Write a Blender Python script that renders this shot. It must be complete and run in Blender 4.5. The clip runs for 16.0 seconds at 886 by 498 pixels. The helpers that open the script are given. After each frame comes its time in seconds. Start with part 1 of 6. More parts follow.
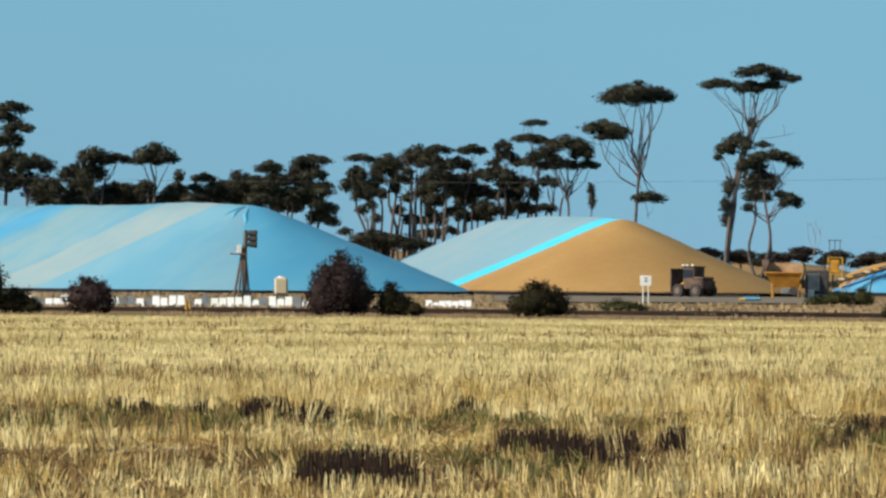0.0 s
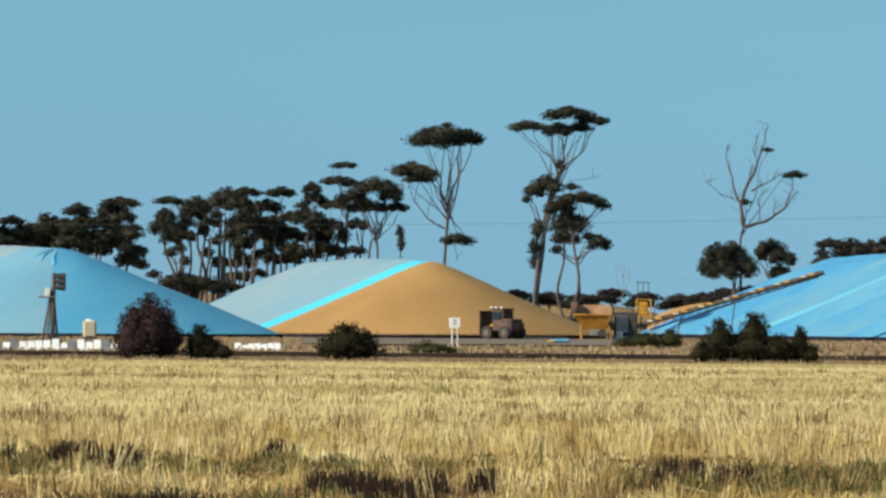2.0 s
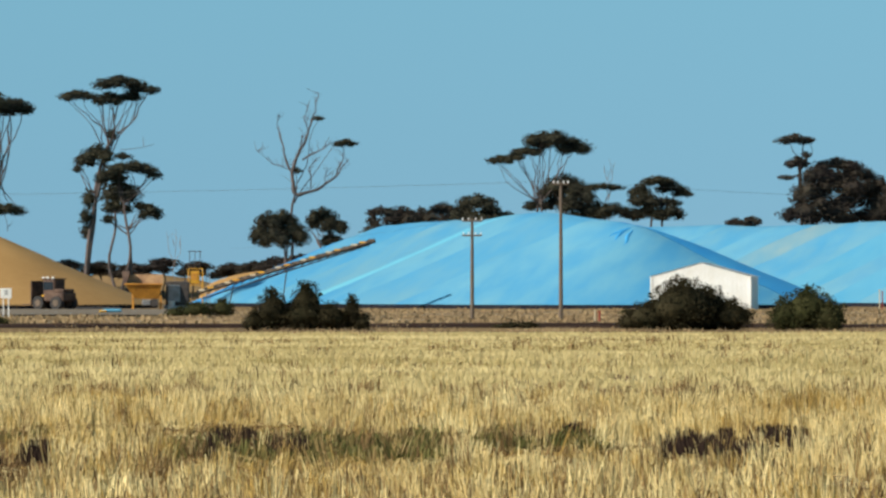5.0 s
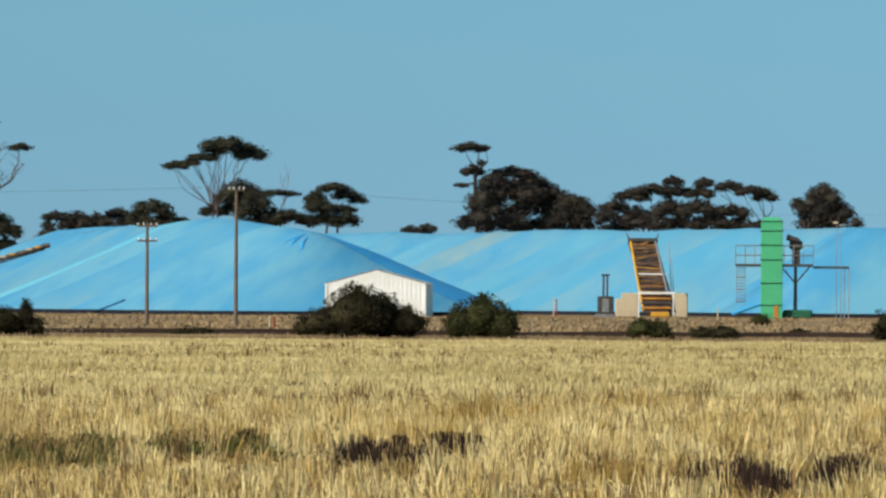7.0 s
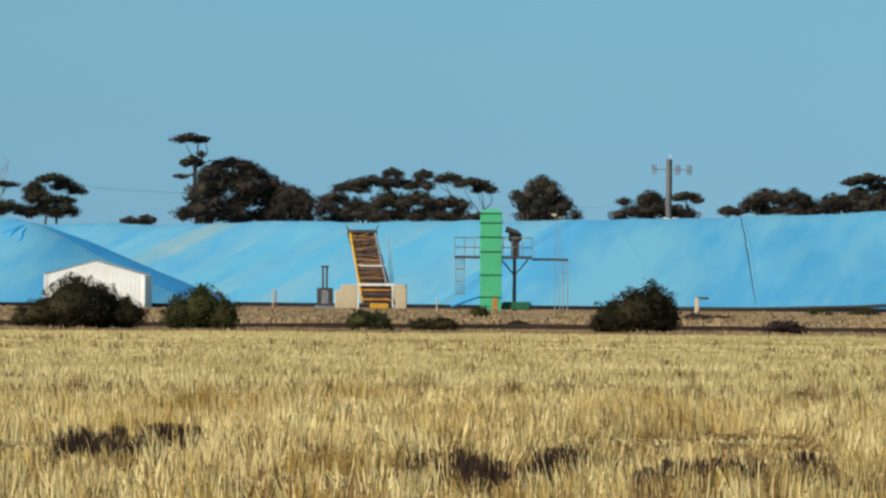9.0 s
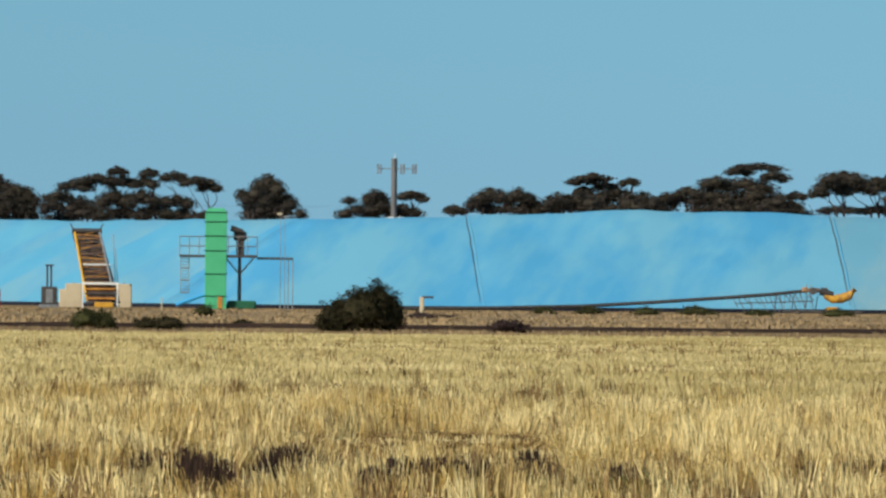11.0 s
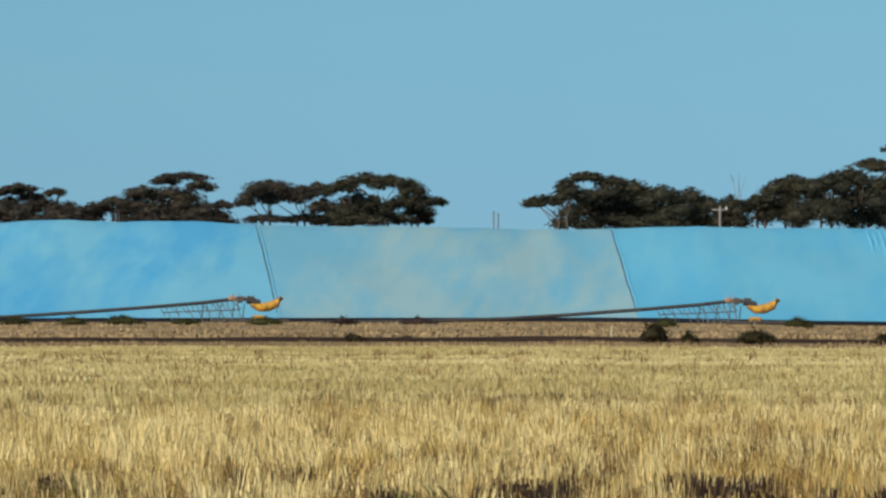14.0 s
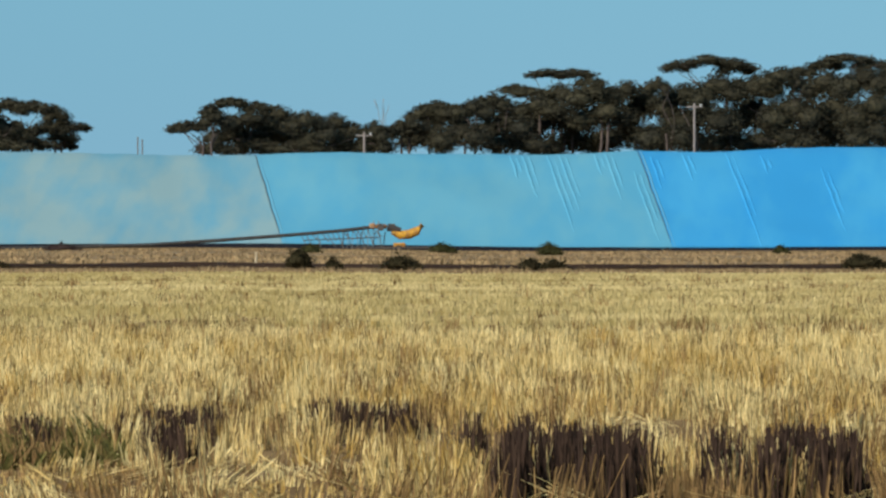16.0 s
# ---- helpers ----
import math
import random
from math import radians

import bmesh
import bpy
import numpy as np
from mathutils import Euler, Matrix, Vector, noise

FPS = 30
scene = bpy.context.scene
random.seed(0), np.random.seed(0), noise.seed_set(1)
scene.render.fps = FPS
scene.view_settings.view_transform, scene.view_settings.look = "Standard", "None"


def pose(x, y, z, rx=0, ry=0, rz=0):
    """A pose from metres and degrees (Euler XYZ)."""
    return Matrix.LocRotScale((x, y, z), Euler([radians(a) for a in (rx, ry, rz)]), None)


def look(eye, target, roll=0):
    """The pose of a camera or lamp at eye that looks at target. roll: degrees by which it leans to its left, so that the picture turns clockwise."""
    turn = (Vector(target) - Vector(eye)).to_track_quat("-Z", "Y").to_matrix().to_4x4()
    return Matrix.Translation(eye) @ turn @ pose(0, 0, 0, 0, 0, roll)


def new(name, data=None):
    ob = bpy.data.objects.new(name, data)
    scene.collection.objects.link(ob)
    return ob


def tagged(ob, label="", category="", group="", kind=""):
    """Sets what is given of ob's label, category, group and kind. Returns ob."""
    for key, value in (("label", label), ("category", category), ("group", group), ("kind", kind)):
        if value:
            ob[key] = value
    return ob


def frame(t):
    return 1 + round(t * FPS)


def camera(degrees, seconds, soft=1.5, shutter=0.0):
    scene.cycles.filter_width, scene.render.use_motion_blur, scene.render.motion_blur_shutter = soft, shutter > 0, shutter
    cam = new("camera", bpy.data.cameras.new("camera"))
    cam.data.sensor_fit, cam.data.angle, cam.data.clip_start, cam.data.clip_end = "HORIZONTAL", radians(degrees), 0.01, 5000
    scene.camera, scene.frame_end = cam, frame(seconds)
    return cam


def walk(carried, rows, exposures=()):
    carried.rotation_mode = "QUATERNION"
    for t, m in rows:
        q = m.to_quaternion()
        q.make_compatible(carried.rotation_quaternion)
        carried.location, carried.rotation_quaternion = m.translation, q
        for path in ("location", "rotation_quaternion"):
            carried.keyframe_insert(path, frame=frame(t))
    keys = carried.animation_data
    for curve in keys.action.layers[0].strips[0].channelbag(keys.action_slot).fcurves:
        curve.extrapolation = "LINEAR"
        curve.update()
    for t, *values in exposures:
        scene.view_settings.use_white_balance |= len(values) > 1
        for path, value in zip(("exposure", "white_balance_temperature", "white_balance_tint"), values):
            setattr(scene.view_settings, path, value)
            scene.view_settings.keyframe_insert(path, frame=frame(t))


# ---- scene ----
# Bearings and elevations are in ticks, 9000 to the radian; bearing 2170 looks along +y. Ranges are metres.
TICK = 9000.0
EYE_Z = 2.5


def spot(b, d, z=0.0):
    """The place at bearing b, d metres from the tripod, at height z."""
    a = (b - 2170) / TICK
    return Vector((d * math.sin(a), d * math.cos(a), z))


def dip(b, d):
    """The ground's height: it falls away gently towards the far end of the long stack."""
    t = np.clip((np.asarray(b) - 3900) / 600, 0, 1)
    return -0.5 * (np.asarray(d) / 600) ** 2 * t * t * (3 - 2 * t) * (np.asarray(d) < 1500)


def up(e, d):
    """The height that stands e ticks over the eye's level at range d."""
    return EYE_Z + e * d / TICK


# ---- camera: a long lens panned from one standpoint ----
cam = camera(9.957, 16.0, soft=2.6)
PAN = [  # seconds, bearing, elevation, roll
    (0, 3.8, 44.0, 0.484),
    (0.5, 122.9, 55.8, 0.349),
    (1, 197.8, 80.7, 0.388),
    (1.5, 269.0, 126.3, 0.353),
    (2, 341.3, 121.6, 0.371),
    (2.5, 480.1, 93.5, 0.471),
    (3, 635.1, 69.5, 0.327),
    (3.5, 798.6, 58.4, 0.738),
    (3.7, 849.5, 54.6, 0.525),
    (5.8, 1344.4, 67.4, 0.381),
    (6, 1407.3, 62.7, 0.510),
    (6.5, 1560.3, 62.0, 0.566),
    (7, 1708.9, 81.7, 0.354),
    (7.5, 1864.0, 83.5, 0.160),
    (8, 1964.7, 88.4, 0.120),
    (8.5, 2069.6, 93.7, 0.270),
    (9, 2205.2, 70.2, 0.471),
    (9.2, 2260.4, 60.1, 0.636),
    (11.5, 2807.6, 74.0, 0.405),
    (12, 2948.1, 48.9, 0.446),
    (12.5, 3155.6, 48.7, 0.380),
    (13, 3338.2, 109.4, 0.202),
    (13.5, 3512.6, 129.0, 0.078),
    (14, 3705.2, 93.2, -0.020),
    (14.5, 3891.4, 56.6, -0.073),
    (15, 4034.6, 20.1, -0.090),
    (15.5, 4187.6, -17.1, -0.112),
    (16, 4334.1, -38.8, -0.111),
]


def pan_pose(b, e, roll):
    a, t = (b - 2170) / TICK, math.tan(e / TICK)
    eye = Vector((0, 0, EYE_Z))
    return look(eye, eye + Vector((math.sin(a), math.cos(a), t)) * 100, roll)


walk(cam, [(t, pan_pose(b, e, r)) for t, b, e, r in PAN], exposures=[(0, 0.12), (3.7, 0.12), (6, 0.0), (9, -0.06), (12.5, -0.08), (16, -0.14)])

# ---- world, sun, exposure ----
SUN_EL, SUN_AZ = radians(32), radians(-127)   # azimuth from +y, towards +x
world = bpy.data.worlds.new("sky")
scene.world = world
world.use_nodes = True
wn = world.node_tree.nodes
sky = wn.new("ShaderNodeTexSky")
sky.sky_type, sky.sun_disc = "NISHITA", False
sky.sun_elevation, sky.sun_rotation = SUN_EL, SUN_AZ
sky.air_density, sky.dust_density, sky.ozone_density = 1.0, 0.3, 1.0
sky.altitude = 300
lift, coord = wn.new("ShaderNodeVectorMath"), wn.new("ShaderNodeTexCoord")   # the air low down is as clear as higher up
lift.inputs[1].default_value = (0, 0, 0.22)
world.node_tree.links.new(coord.outputs["Generated"], lift.inputs[0])
world.node_tree.links.new(lift.outputs[0], sky.inputs[0])
tint = wn.new("ShaderNodeMix")
tint.data_type, tint.blend_type = "RGBA", "MULTIPLY"
tint.inputs[0].default_value = 1.0
tint.inputs[7].default_value = (0.75, 1.055, 0.905, 1)
world.node_tree.links.new(sky.outputs[0], tint.inputs[6])
split, ramp, haze = wn.new("ShaderNodeSeparateXYZ"), wn.new("ShaderNodeMapRange"), wn.new("ShaderNodeMix")   # dusty air along the horizon
world.node_tree.links.new(coord.outputs["Generated"], split.inputs[0])
world.node_tree.links.new(split.outputs[2], ramp.inputs[0])
ramp.inputs[1].default_value, ramp.inputs[2].default_value = 0.0, 0.055
haze.data_type = "RGBA"
haze.inputs[6].default_value, haze.inputs[7].default_value = (0.88, 0.80, 0.86, 1), (1, 1, 1, 1)
dusty = wn.new("ShaderNodeMix")
dusty.data_type, dusty.blend_type = "RGBA", "MULTIPLY"
dusty.inputs[0].default_value = 1.0
world.node_tree.links.new(ramp.outputs[0], haze.inputs[0])
world.node_tree.links.new(tint.outputs[2], dusty.inputs[6])
world.node_tree.links.new(haze.outputs[2], dusty.inputs[7])
world.node_tree.links.new(dusty.outputs[2], wn["Background"].inputs[0])
wn["Background"].inputs[1].default_value = 0.143
sun = new("sun", bpy.data.lights.new("sun", "SUN"))
sun.data.energy, sun.data.angle, sun.data.color = 5.7, radians(0.6), (1.0, 0.93, 0.82)
sun.matrix_world = look(Vector((math.sin(SUN_AZ) * math.cos(SUN_EL), math.cos(SUN_AZ) * math.cos(SUN_EL), math.sin(SUN_EL))) * 60, (0, 0, 0))


# ---- materials ----
def material(name, colour, rough=0.8, metal=0.0, other=None, scale=1.0, fine=8.0, amount=0.5, bump=0.2, island=0.0, instance=0.0,
             stretch=(1, 1, 1), spec=0.3, through_light=0.0, slant=0.0):
    """Two scales of variation between colour and other, with relief; island / instance: brightness change from piece to piece."""
    m = bpy.data.materials.new(name)
    m.use_nodes = True
    n, l = m.node_tree.nodes, m.node_tree.links
    b = n["Principled BSDF"]
    b.inputs["Roughness"].default_value, b.inputs["Metallic"].default_value = rough, metal
    b.inputs["Specular IOR Level"].default_value = spec
    other = other or tuple(c * 0.7 for c in colour)
    tc, mp = n.new("ShaderNodeTexCoord"), n.new("ShaderNodeMapping")
    mp.inputs["Scale"].default_value = stretch
    if slant:
        mp.vector_type = "TEXTURE"
        mp.inputs["Scale"].default_value = [1 / k for k in stretch]
        mp.inputs["Rotation"].default_value = (0, radians(slant), 0)
    l.new(tc.outputs["Object"], mp.inputs[0])
    big, small = n.new("ShaderNodeTexNoise"), n.new("ShaderNodeTexNoise")
    big.inputs["Scale"].default_value, small.inputs["Scale"].default_value = scale, fine
    big.inputs["Detail"].default_value, small.inputs["Detail"].default_value = 5, 3
    for k in (big, small):
        l.new(mp.outputs[0], k.inputs["Vector"])
    add = n.new("ShaderNodeMath")
    add.operation = "MULTIPLY_ADD"
    l.new(small.outputs[0], add.inputs[0])
    add.inputs[1].default_value = 0.45
    sub = n.new("ShaderNodeMath")
    sub.operation = "SUBTRACT"
    l.new(big.outputs[0], sub.inputs[0])
    sub.inputs[1].default_value = 0.225
    l.new(sub.outputs[0], add.inputs[2])
    ramp = n.new("ShaderNodeMapRange")
    ramp.inputs[1].default_value, ramp.inputs[2].default_value = 0.5 - 0.22 / max(amount, 0.05) * 0.5, 0.5 + 0.22 / max(amount, 0.05) * 0.5
    l.new(add.outputs[0], ramp.inputs[0])
    mix = n.new("ShaderNodeMix")
    mix.data_type = "RGBA"
    l.new(ramp.outputs[0], mix.inputs[0])
    mix.inputs[6].default_value, mix.inputs[7].default_value = (*colour, 1), (*other, 1)
    out = mix.outputs[2]
    if island or instance:
        src = n.new("ShaderNodeNewGeometry").outputs["Random Per Island"] if island else n.new("ShaderNodeObjectInfo").outputs["Random"]
        mr = n.new("ShaderNodeMapRange")
        v = island or instance
        mr.inputs[3].default_value, mr.inputs[4].default_value = 1 - v, 1 + v
        l.new(src, mr.inputs[0])
        hsv = n.new("ShaderNodeHueSaturation")
        l.new(mr.outputs[0], hsv.inputs["Value"])
        l.new(out, hsv.inputs["Color"])
        out = hsv.outputs[0]
    l.new(out, b.inputs["Base Color"])
    if bump:
        bp = n.new("ShaderNodeBump")
        bp.inputs["Strength"].default_value, bp.inputs["Distance"].default_value = bump, 0.05
        l.new(add.outputs[0], bp.inputs["Height"])
        l.new(bp.outputs[0], b.inputs["Normal"])
    if through_light:
        tr, ms = n.new("ShaderNodeBsdfTranslucent"), n.new("ShaderNodeMixShader")
        l.new(out, tr.inputs[0])
        ms.inputs[0].default_value = through_light
        l.new(b.outputs[0], ms.inputs[1])
        l.new(tr.outputs[0], ms.inputs[2])
        l.new(ms.outputs[0], n["Material Output"].inputs[0])
    return m


SOIL = material("soil", (0.17, 0.105, 0.05), 0.95, other=(0.27, 0.18, 0.085), scale=0.08, fine=1.5, amount=0.7, spec=0.05)
DARKSTRIP = material("dark_earth", (0.026, 0.014, 0.010), 0.95, other=(0.055, 0.032, 0.021), scale=0.1, fine=1.2, amount=0.6, spec=0.02)
VERGE = material("verge_earth", (0.27, 0.185, 0.105), 0.95, other=(0.24, 0.17, 0.09), scale=0.06, fine=0.9, amount=0.7, spec=0.05)
GRAVEL = material("grey_gravel", (0.22, 0.18, 0.135), 0.95, other=(0.15, 0.12, 0.085), scale=0.1, fine=1.5, spec=0.05)
STRAW = material("straw", (0.44, 0.285, 0.08), 0.75, other=(0.82, 0.67, 0.33), scale=0.35, fine=5.0, amount=0.95, bump=0, island=0.35, through_light=0.25, spec=0.1)
FARSTRAW = material("far_straw", (0.42, 0.325, 0.125), 0.75, other=(0.74, 0.605, 0.295), scale=0.22, fine=1.2, amount=1.0, bump=0, island=0.05, through_light=0.25, spec=0.1, stretch=(0.06, 1, 1))
DARKSTRAW = material("old_straw", (0.15, 0.09, 0.04), 0.85, other=(0.28, 0.18, 0.075), scale=1.0, fine=6.0, amount=0.8, bump=0, island=0.5, through_light=0.15, spec=0.05)
DRYGRASS = material("dry_grass", (0.40, 0.285, 0.15), 0.85, other=(0.22, 0.15, 0.085), scale=0.07, fine=0.5, amount=0.8, bump=0, island=0.10, through_light=0.2, spec=0.08)
DARKSTEMS = material("dark_stems", (0.020, 0.012, 0.010), 0.85, other=(0.058, 0.036, 0.024), scale=2, fine=9, bump=0, island=0.7, spec=0.08)
GREENWEED = material("green_weed", (0.085, 0.095, 0.028), 0.8, other=(0.20, 0.16, 0.055), scale=1, fine=6, bump=0, island=0.4, through_light=0.2, spec=0.08)
LEAF = material("gum_leaf", (0.038, 0.037, 0.027), 0.7, other=(0.065, 0.059, 0.036), scale=0.25, fine=1.6, amount=0.8, bump=0, island=0.3, through_light=0.3, spec=0.08)
LEAF2 = material("mallee_leaf", (0.046, 0.037, 0.032), 0.75, other=(0.068, 0.057, 0.040), scale=0.2, fine=1.2, amount=0.9, bump=0, island=0.25, through_light=0.3, spec=0.08)
BUSH = material("bush_leaf", (0.026, 0.024, 0.011), 0.8, other=(0.05, 0.04, 0.02), scale=0.6, fine=3, bump=0, island=0.4, through_light=0.3, spec=0.08)
BUSHP = material("purple_bush_leaf", (0.042, 0.027, 0.026), 0.8, other=(0.065, 0.043, 0.038), scale=0.6, fine=3, bump=0, island=0.4, through_light=0.3, spec=0.08)
BUSHG = material("green_shrub_leaf", (0.038, 0.042, 0.015), 0.8, other=(0.065, 0.06, 0.024), scale=0.6, fine=3, bump=0, island=0.4, through_light=0.3, spec=0.08)
DARKBARK = material("mallee_bark", (0.055, 0.043, 0.037), 0.9, other=(0.035, 0.028, 0.024), scale=0.5, fine=3, amount=0.8, stretch=(1, 1, 0.3))
BARK = material("gum_bark", (0.14, 0.105, 0.09), 0.85, other=(0.06, 0.046, 0.04), scale=0.5, fine=3, amount=0.8, stretch=(1, 1, 0.3))
DEADWOOD = material("dead_wood", (0.30, 0.26, 0.24), 0.85, other=(0.20, 0.16, 0.14), scale=0.6, fine=4)


def tarp(name, colour, other):
    return material(name, colour, 0.6, other=other, scale=0.11, fine=0.55, amount=0.85, bump=1.0, stretch=(1, 0.2, 0.4), spec=0.25, slant=42)


T_BLUE = tarp("blue_tarp", (0.065, 0.285, 0.475), (0.13, 0.35, 0.47))
# T_DEEP: a real sheet on the long stack, painted shade on the third stack's end
T_DEEP = tarp("deep_blue_tarp", (0.03, 0.265, 0.56), (0.05, 0.31, 0.57))
T_SKY = tarp("pale_blue_tarp", (0.14, 0.335, 0.435), (0.075, 0.295, 0.47))
T_MID = tarp("mid_blue_tarp", (0.08, 0.31, 0.47), (0.115, 0.34, 0.46))
T_GREY = tarp("faded_grey_tarp", (0.215, 0.34, 0.37), (0.12, 0.305, 0.41))
T_WASH = tarp("washed_tarp", (0.185, 0.35, 0.42), (0.135, 0.325, 0.43))
T_PALE = tarp("pale_grey_tarp", (0.25, 0.345, 0.375), (0.195, 0.33, 0.385))
T_CREAM = tarp("bleached_tarp", (0.30, 0.365, 0.36), (0.23, 0.34, 0.37))
T_CYAN = tarp("bright_cyan_tarp", (0.05, 0.50, 0.66), (0.08, 0.54, 0.68))
T_GLEAM = tarp("gleaming_tarp", (0.15, 0.46, 0.57), (0.12, 0.42, 0.55))
GRAIN = material("grain", (0.38, 0.215, 0.072), 0.9, other=(0.32, 0.175, 0.055), scale=0.12, fine=1.2, amount=0.5, bump=0.6, stretch=(1, 1, 0.4))
DARKWALL = material("dark_wall_panel", (0.012, 0.015, 0.024), 0.8, other=(0.02, 0.02, 0.026), scale=0.4, fine=3, spec=0.05)
WHITEPAINT = material("white_painted_steel", (0.84, 0.83, 0.80), 0.5, other=(0.7, 0.67, 0.6), scale=0.5, fine=4, amount=0.4)
STEEL = material("galvanised_steel", (0.36, 0.36, 0.36), 0.45, 0.6, other=(0.22, 0.21, 0.2), scale=1.2, fine=6)
DULLSTEEL = material("dull_grey_steel", (0.17, 0.165, 0.16), 0.7, 0.2, other=(0.11, 0.10, 0.095), scale=0.8, fine=5, stretch=(1, 1, 0.2))
DARKSTEEL = material("dark_steel", (0.045, 0.043, 0.045), 0.6, 0.3, other=(0.09, 0.075, 0.065), scale=1.2, fine=6)
BLACKRUBBER = material("black_rubber", (0.022, 0.022, 0.024), 0.8, other=(0.045, 0.04, 0.036), scale=2, fine=9)
YELLOW = material("yellow_paint", (0.66, 0.36, 0.03), 0.5, other=(0.5, 0.24, 0.03), scale=0.8, fine=5, amount=0.6)
ORANGE = material("orange_paint", (0.60, 0.27, 0.04), 0.6, other=(0.38, 0.16, 0.03), scale=0.8, fine=5, amount=0.8)
GREEN = material("green_paint", (0.075, 0.42, 0.20), 0.5, other=(0.06, 0.36, 0.17), scale=0.6, fine=4, amount=0.5)
DARKGREEN = material("dark_green_paint", (0.02, 0.12, 0.06), 0.6, scale=0.6, fine=4)
TIMBER = material("weathered_timber", (0.17, 0.125, 0.09), 0.85, other=(0.10, 0.075, 0.055), scale=0.8, fine=6, stretch=(1, 1, 0.15))
CONCRETE = material("pale_concrete", (0.55, 0.45, 0.30), 0.9, other=(0.45, 0.36, 0.24), scale=0.6, fine=4)
GLASS = material("dark_glass", (0.02, 0.025, 0.03), 0.08, spec=0.6, bump=0)
DUSTY = material("dusty_brown_paint", (0.13, 0.08, 0.055), 0.8, other=(0.06, 0.036, 0.028), scale=0.9, fine=5, amount=0.8)
STAINED = material("grain_stained_steel", (0.42, 0.26, 0.13), 0.7, other=(0.24, 0.13, 0.07), scale=0.8, fine=5, amount=0.8)
RUST = material("rusty_brown_steel", (0.34, 0.165, 0.045), 0.75, other=(0.15, 0.07, 0.03), scale=0.8, fine=5, amount=0.9)
WORNYELLOW = material("worn_yellow_paint", (0.52, 0.27, 0.025), 0.6, other=(0.24, 0.115, 0.03), scale=1.0, fine=4, amount=0.9)
RED = material("red_lens", (0.3, 0.03, 0.02), 0.4)


# ---- mesh helpers ----
def mesh_of(name, verts, faces, mat, smooth=False):
    me = bpy.data.meshes.new(name)
    me.from_pydata([tuple(v) for v in verts], [], faces)
    me.materials.append(mat)
    if smooth:
        me.polygons.foreach_set("use_smooth", [True] * len(me.polygons))
    me.update()
    return me


def quads_mesh(name, co, mat, cores=()):
    """One mesh from an array of separate quads, (n, 4, 3), and closed lumps: (points, quads) each, smooth."""
    n = len(co)
    points, index = [co.reshape(-1, 3)], [np.arange(n * 4).reshape(-1, 4)]
    total = n * 4
    for p, q in cores:
        points.append(p)
        index.append(q + total)
        total += len(p)
    points, index = np.concatenate(points), np.concatenate(index)
    me = bpy.data.meshes.new(name)
    me.vertices.add(total)
    me.vertices.foreach_set("co", points.reshape(-1).astype(np.float32))
    me.loops.add(len(index) * 4)
    me.loops.foreach_set("vertex_index", index.reshape(-1).astype(np.int32))
    me.polygons.add(len(index))
    me.polygons.foreach_set("loop_start", np.arange(0, len(index) * 4, 4, dtype=np.int32))
    smooth = np.ones(len(index), dtype=bool)
    smooth[:n] = False
    me.polygons.foreach_set("use_smooth", smooth)
    me.materials.append(mat)
    me.update(calc_edges=True)
    me.validate()
    return me


def part(name, data, mat=None, parent=None, label=""):
    """A bmesh or mesh as one object under a thing."""
    if isinstance(data, bmesh.types.BMesh):
        me = bpy.data.meshes.new(name)
        bmesh.ops.recalc_face_normals(data, faces=data.faces)
        data.to_mesh(me)
        data.free()
        me.materials.append(mat)
        data = me
    ob = new(name, data)
    if parent is not None:
        ob.parent = parent
    if label:
        tagged(ob, label)
    return ob


def thing(name, b, d, label, category, group="", z=0.0, yaw=0.0, kind=""):
    """An Empty at bearing b and range d, whose own -y faces the tripod, turned by yaw degrees."""
    e = new(name)
    e.matrix_world = Matrix.Translation(spot(b, d, z + float(dip(b, d)))) @ Euler((0, 0, -(b - 2170) / TICK + radians(yaw))).to_matrix().to_4x4()
    return tagged(e, label, category, group, kind)


def box(bm, x0, x1, y0, y1, z0, z1, m=None, bevel=0.0):
    g = bmesh.ops.create_cube(bm, size=1.0)["verts"]
    bmesh.ops.transform(bm, matrix=Matrix.Translation(((x0 + x1) / 2, (y0 + y1) / 2, (z0 + z1) / 2)) @ Matrix.Diagonal((x1 - x0, y1 - y0, z1 - z0, 1)), verts=g)
    if bevel:
        bmesh.ops.bevel(bm, geom=list({e for v in g for e in v.link_edges}), offset=bevel, segments=1, affect="EDGES")
    elif m is not None:
        bmesh.ops.transform(bm, matrix=m, verts=g)
    return bm


def one_box(*a, **k):
    return box(bmesh.new(), *a, **k)


def rod(bm, p, q, r, r2=None, seg=8):
    """A round bar from p to q."""
    p, q = Vector(p), Vector(q)
    m = Matrix.Translation((p + q) / 2) @ (q - p).to_track_quat("Z", "Y").to_matrix().to_4x4()
    bmesh.ops.create_cone(bm, cap_ends=True, segments=seg, radius1=r, radius2=r if r2 is None else r2, depth=(q - p).length, matrix=m)
    return bm


def one_rod(*a, **k):
    return rod(bmesh.new(), *a, **k)


def tube(points, radii, seg=6):
    """Vertices and faces of a tapered tube along points."""
    vs, fs = [], []
    pts = [Vector(p) for p in points]
    for i, p in enumerate(pts):
        t = (pts[min(i + 1, len(pts) - 1)] - pts[max(i - 1, 0)]).normalized()
        a = t.orthogonal().normalized()
        c = t.cross(a)
        for k in range(seg):
            w = 2 * math.pi * k / seg
            vs.append(p + (a * math.cos(w) + c * math.sin(w)) * radii[i])
        if i:
            for k in range(seg):
                j, k2 = (i - 1) * seg, (k + 1) % seg
                fs.append((j + k, j + k2, j + seg + k2, j + seg + k))
    return vs, fs


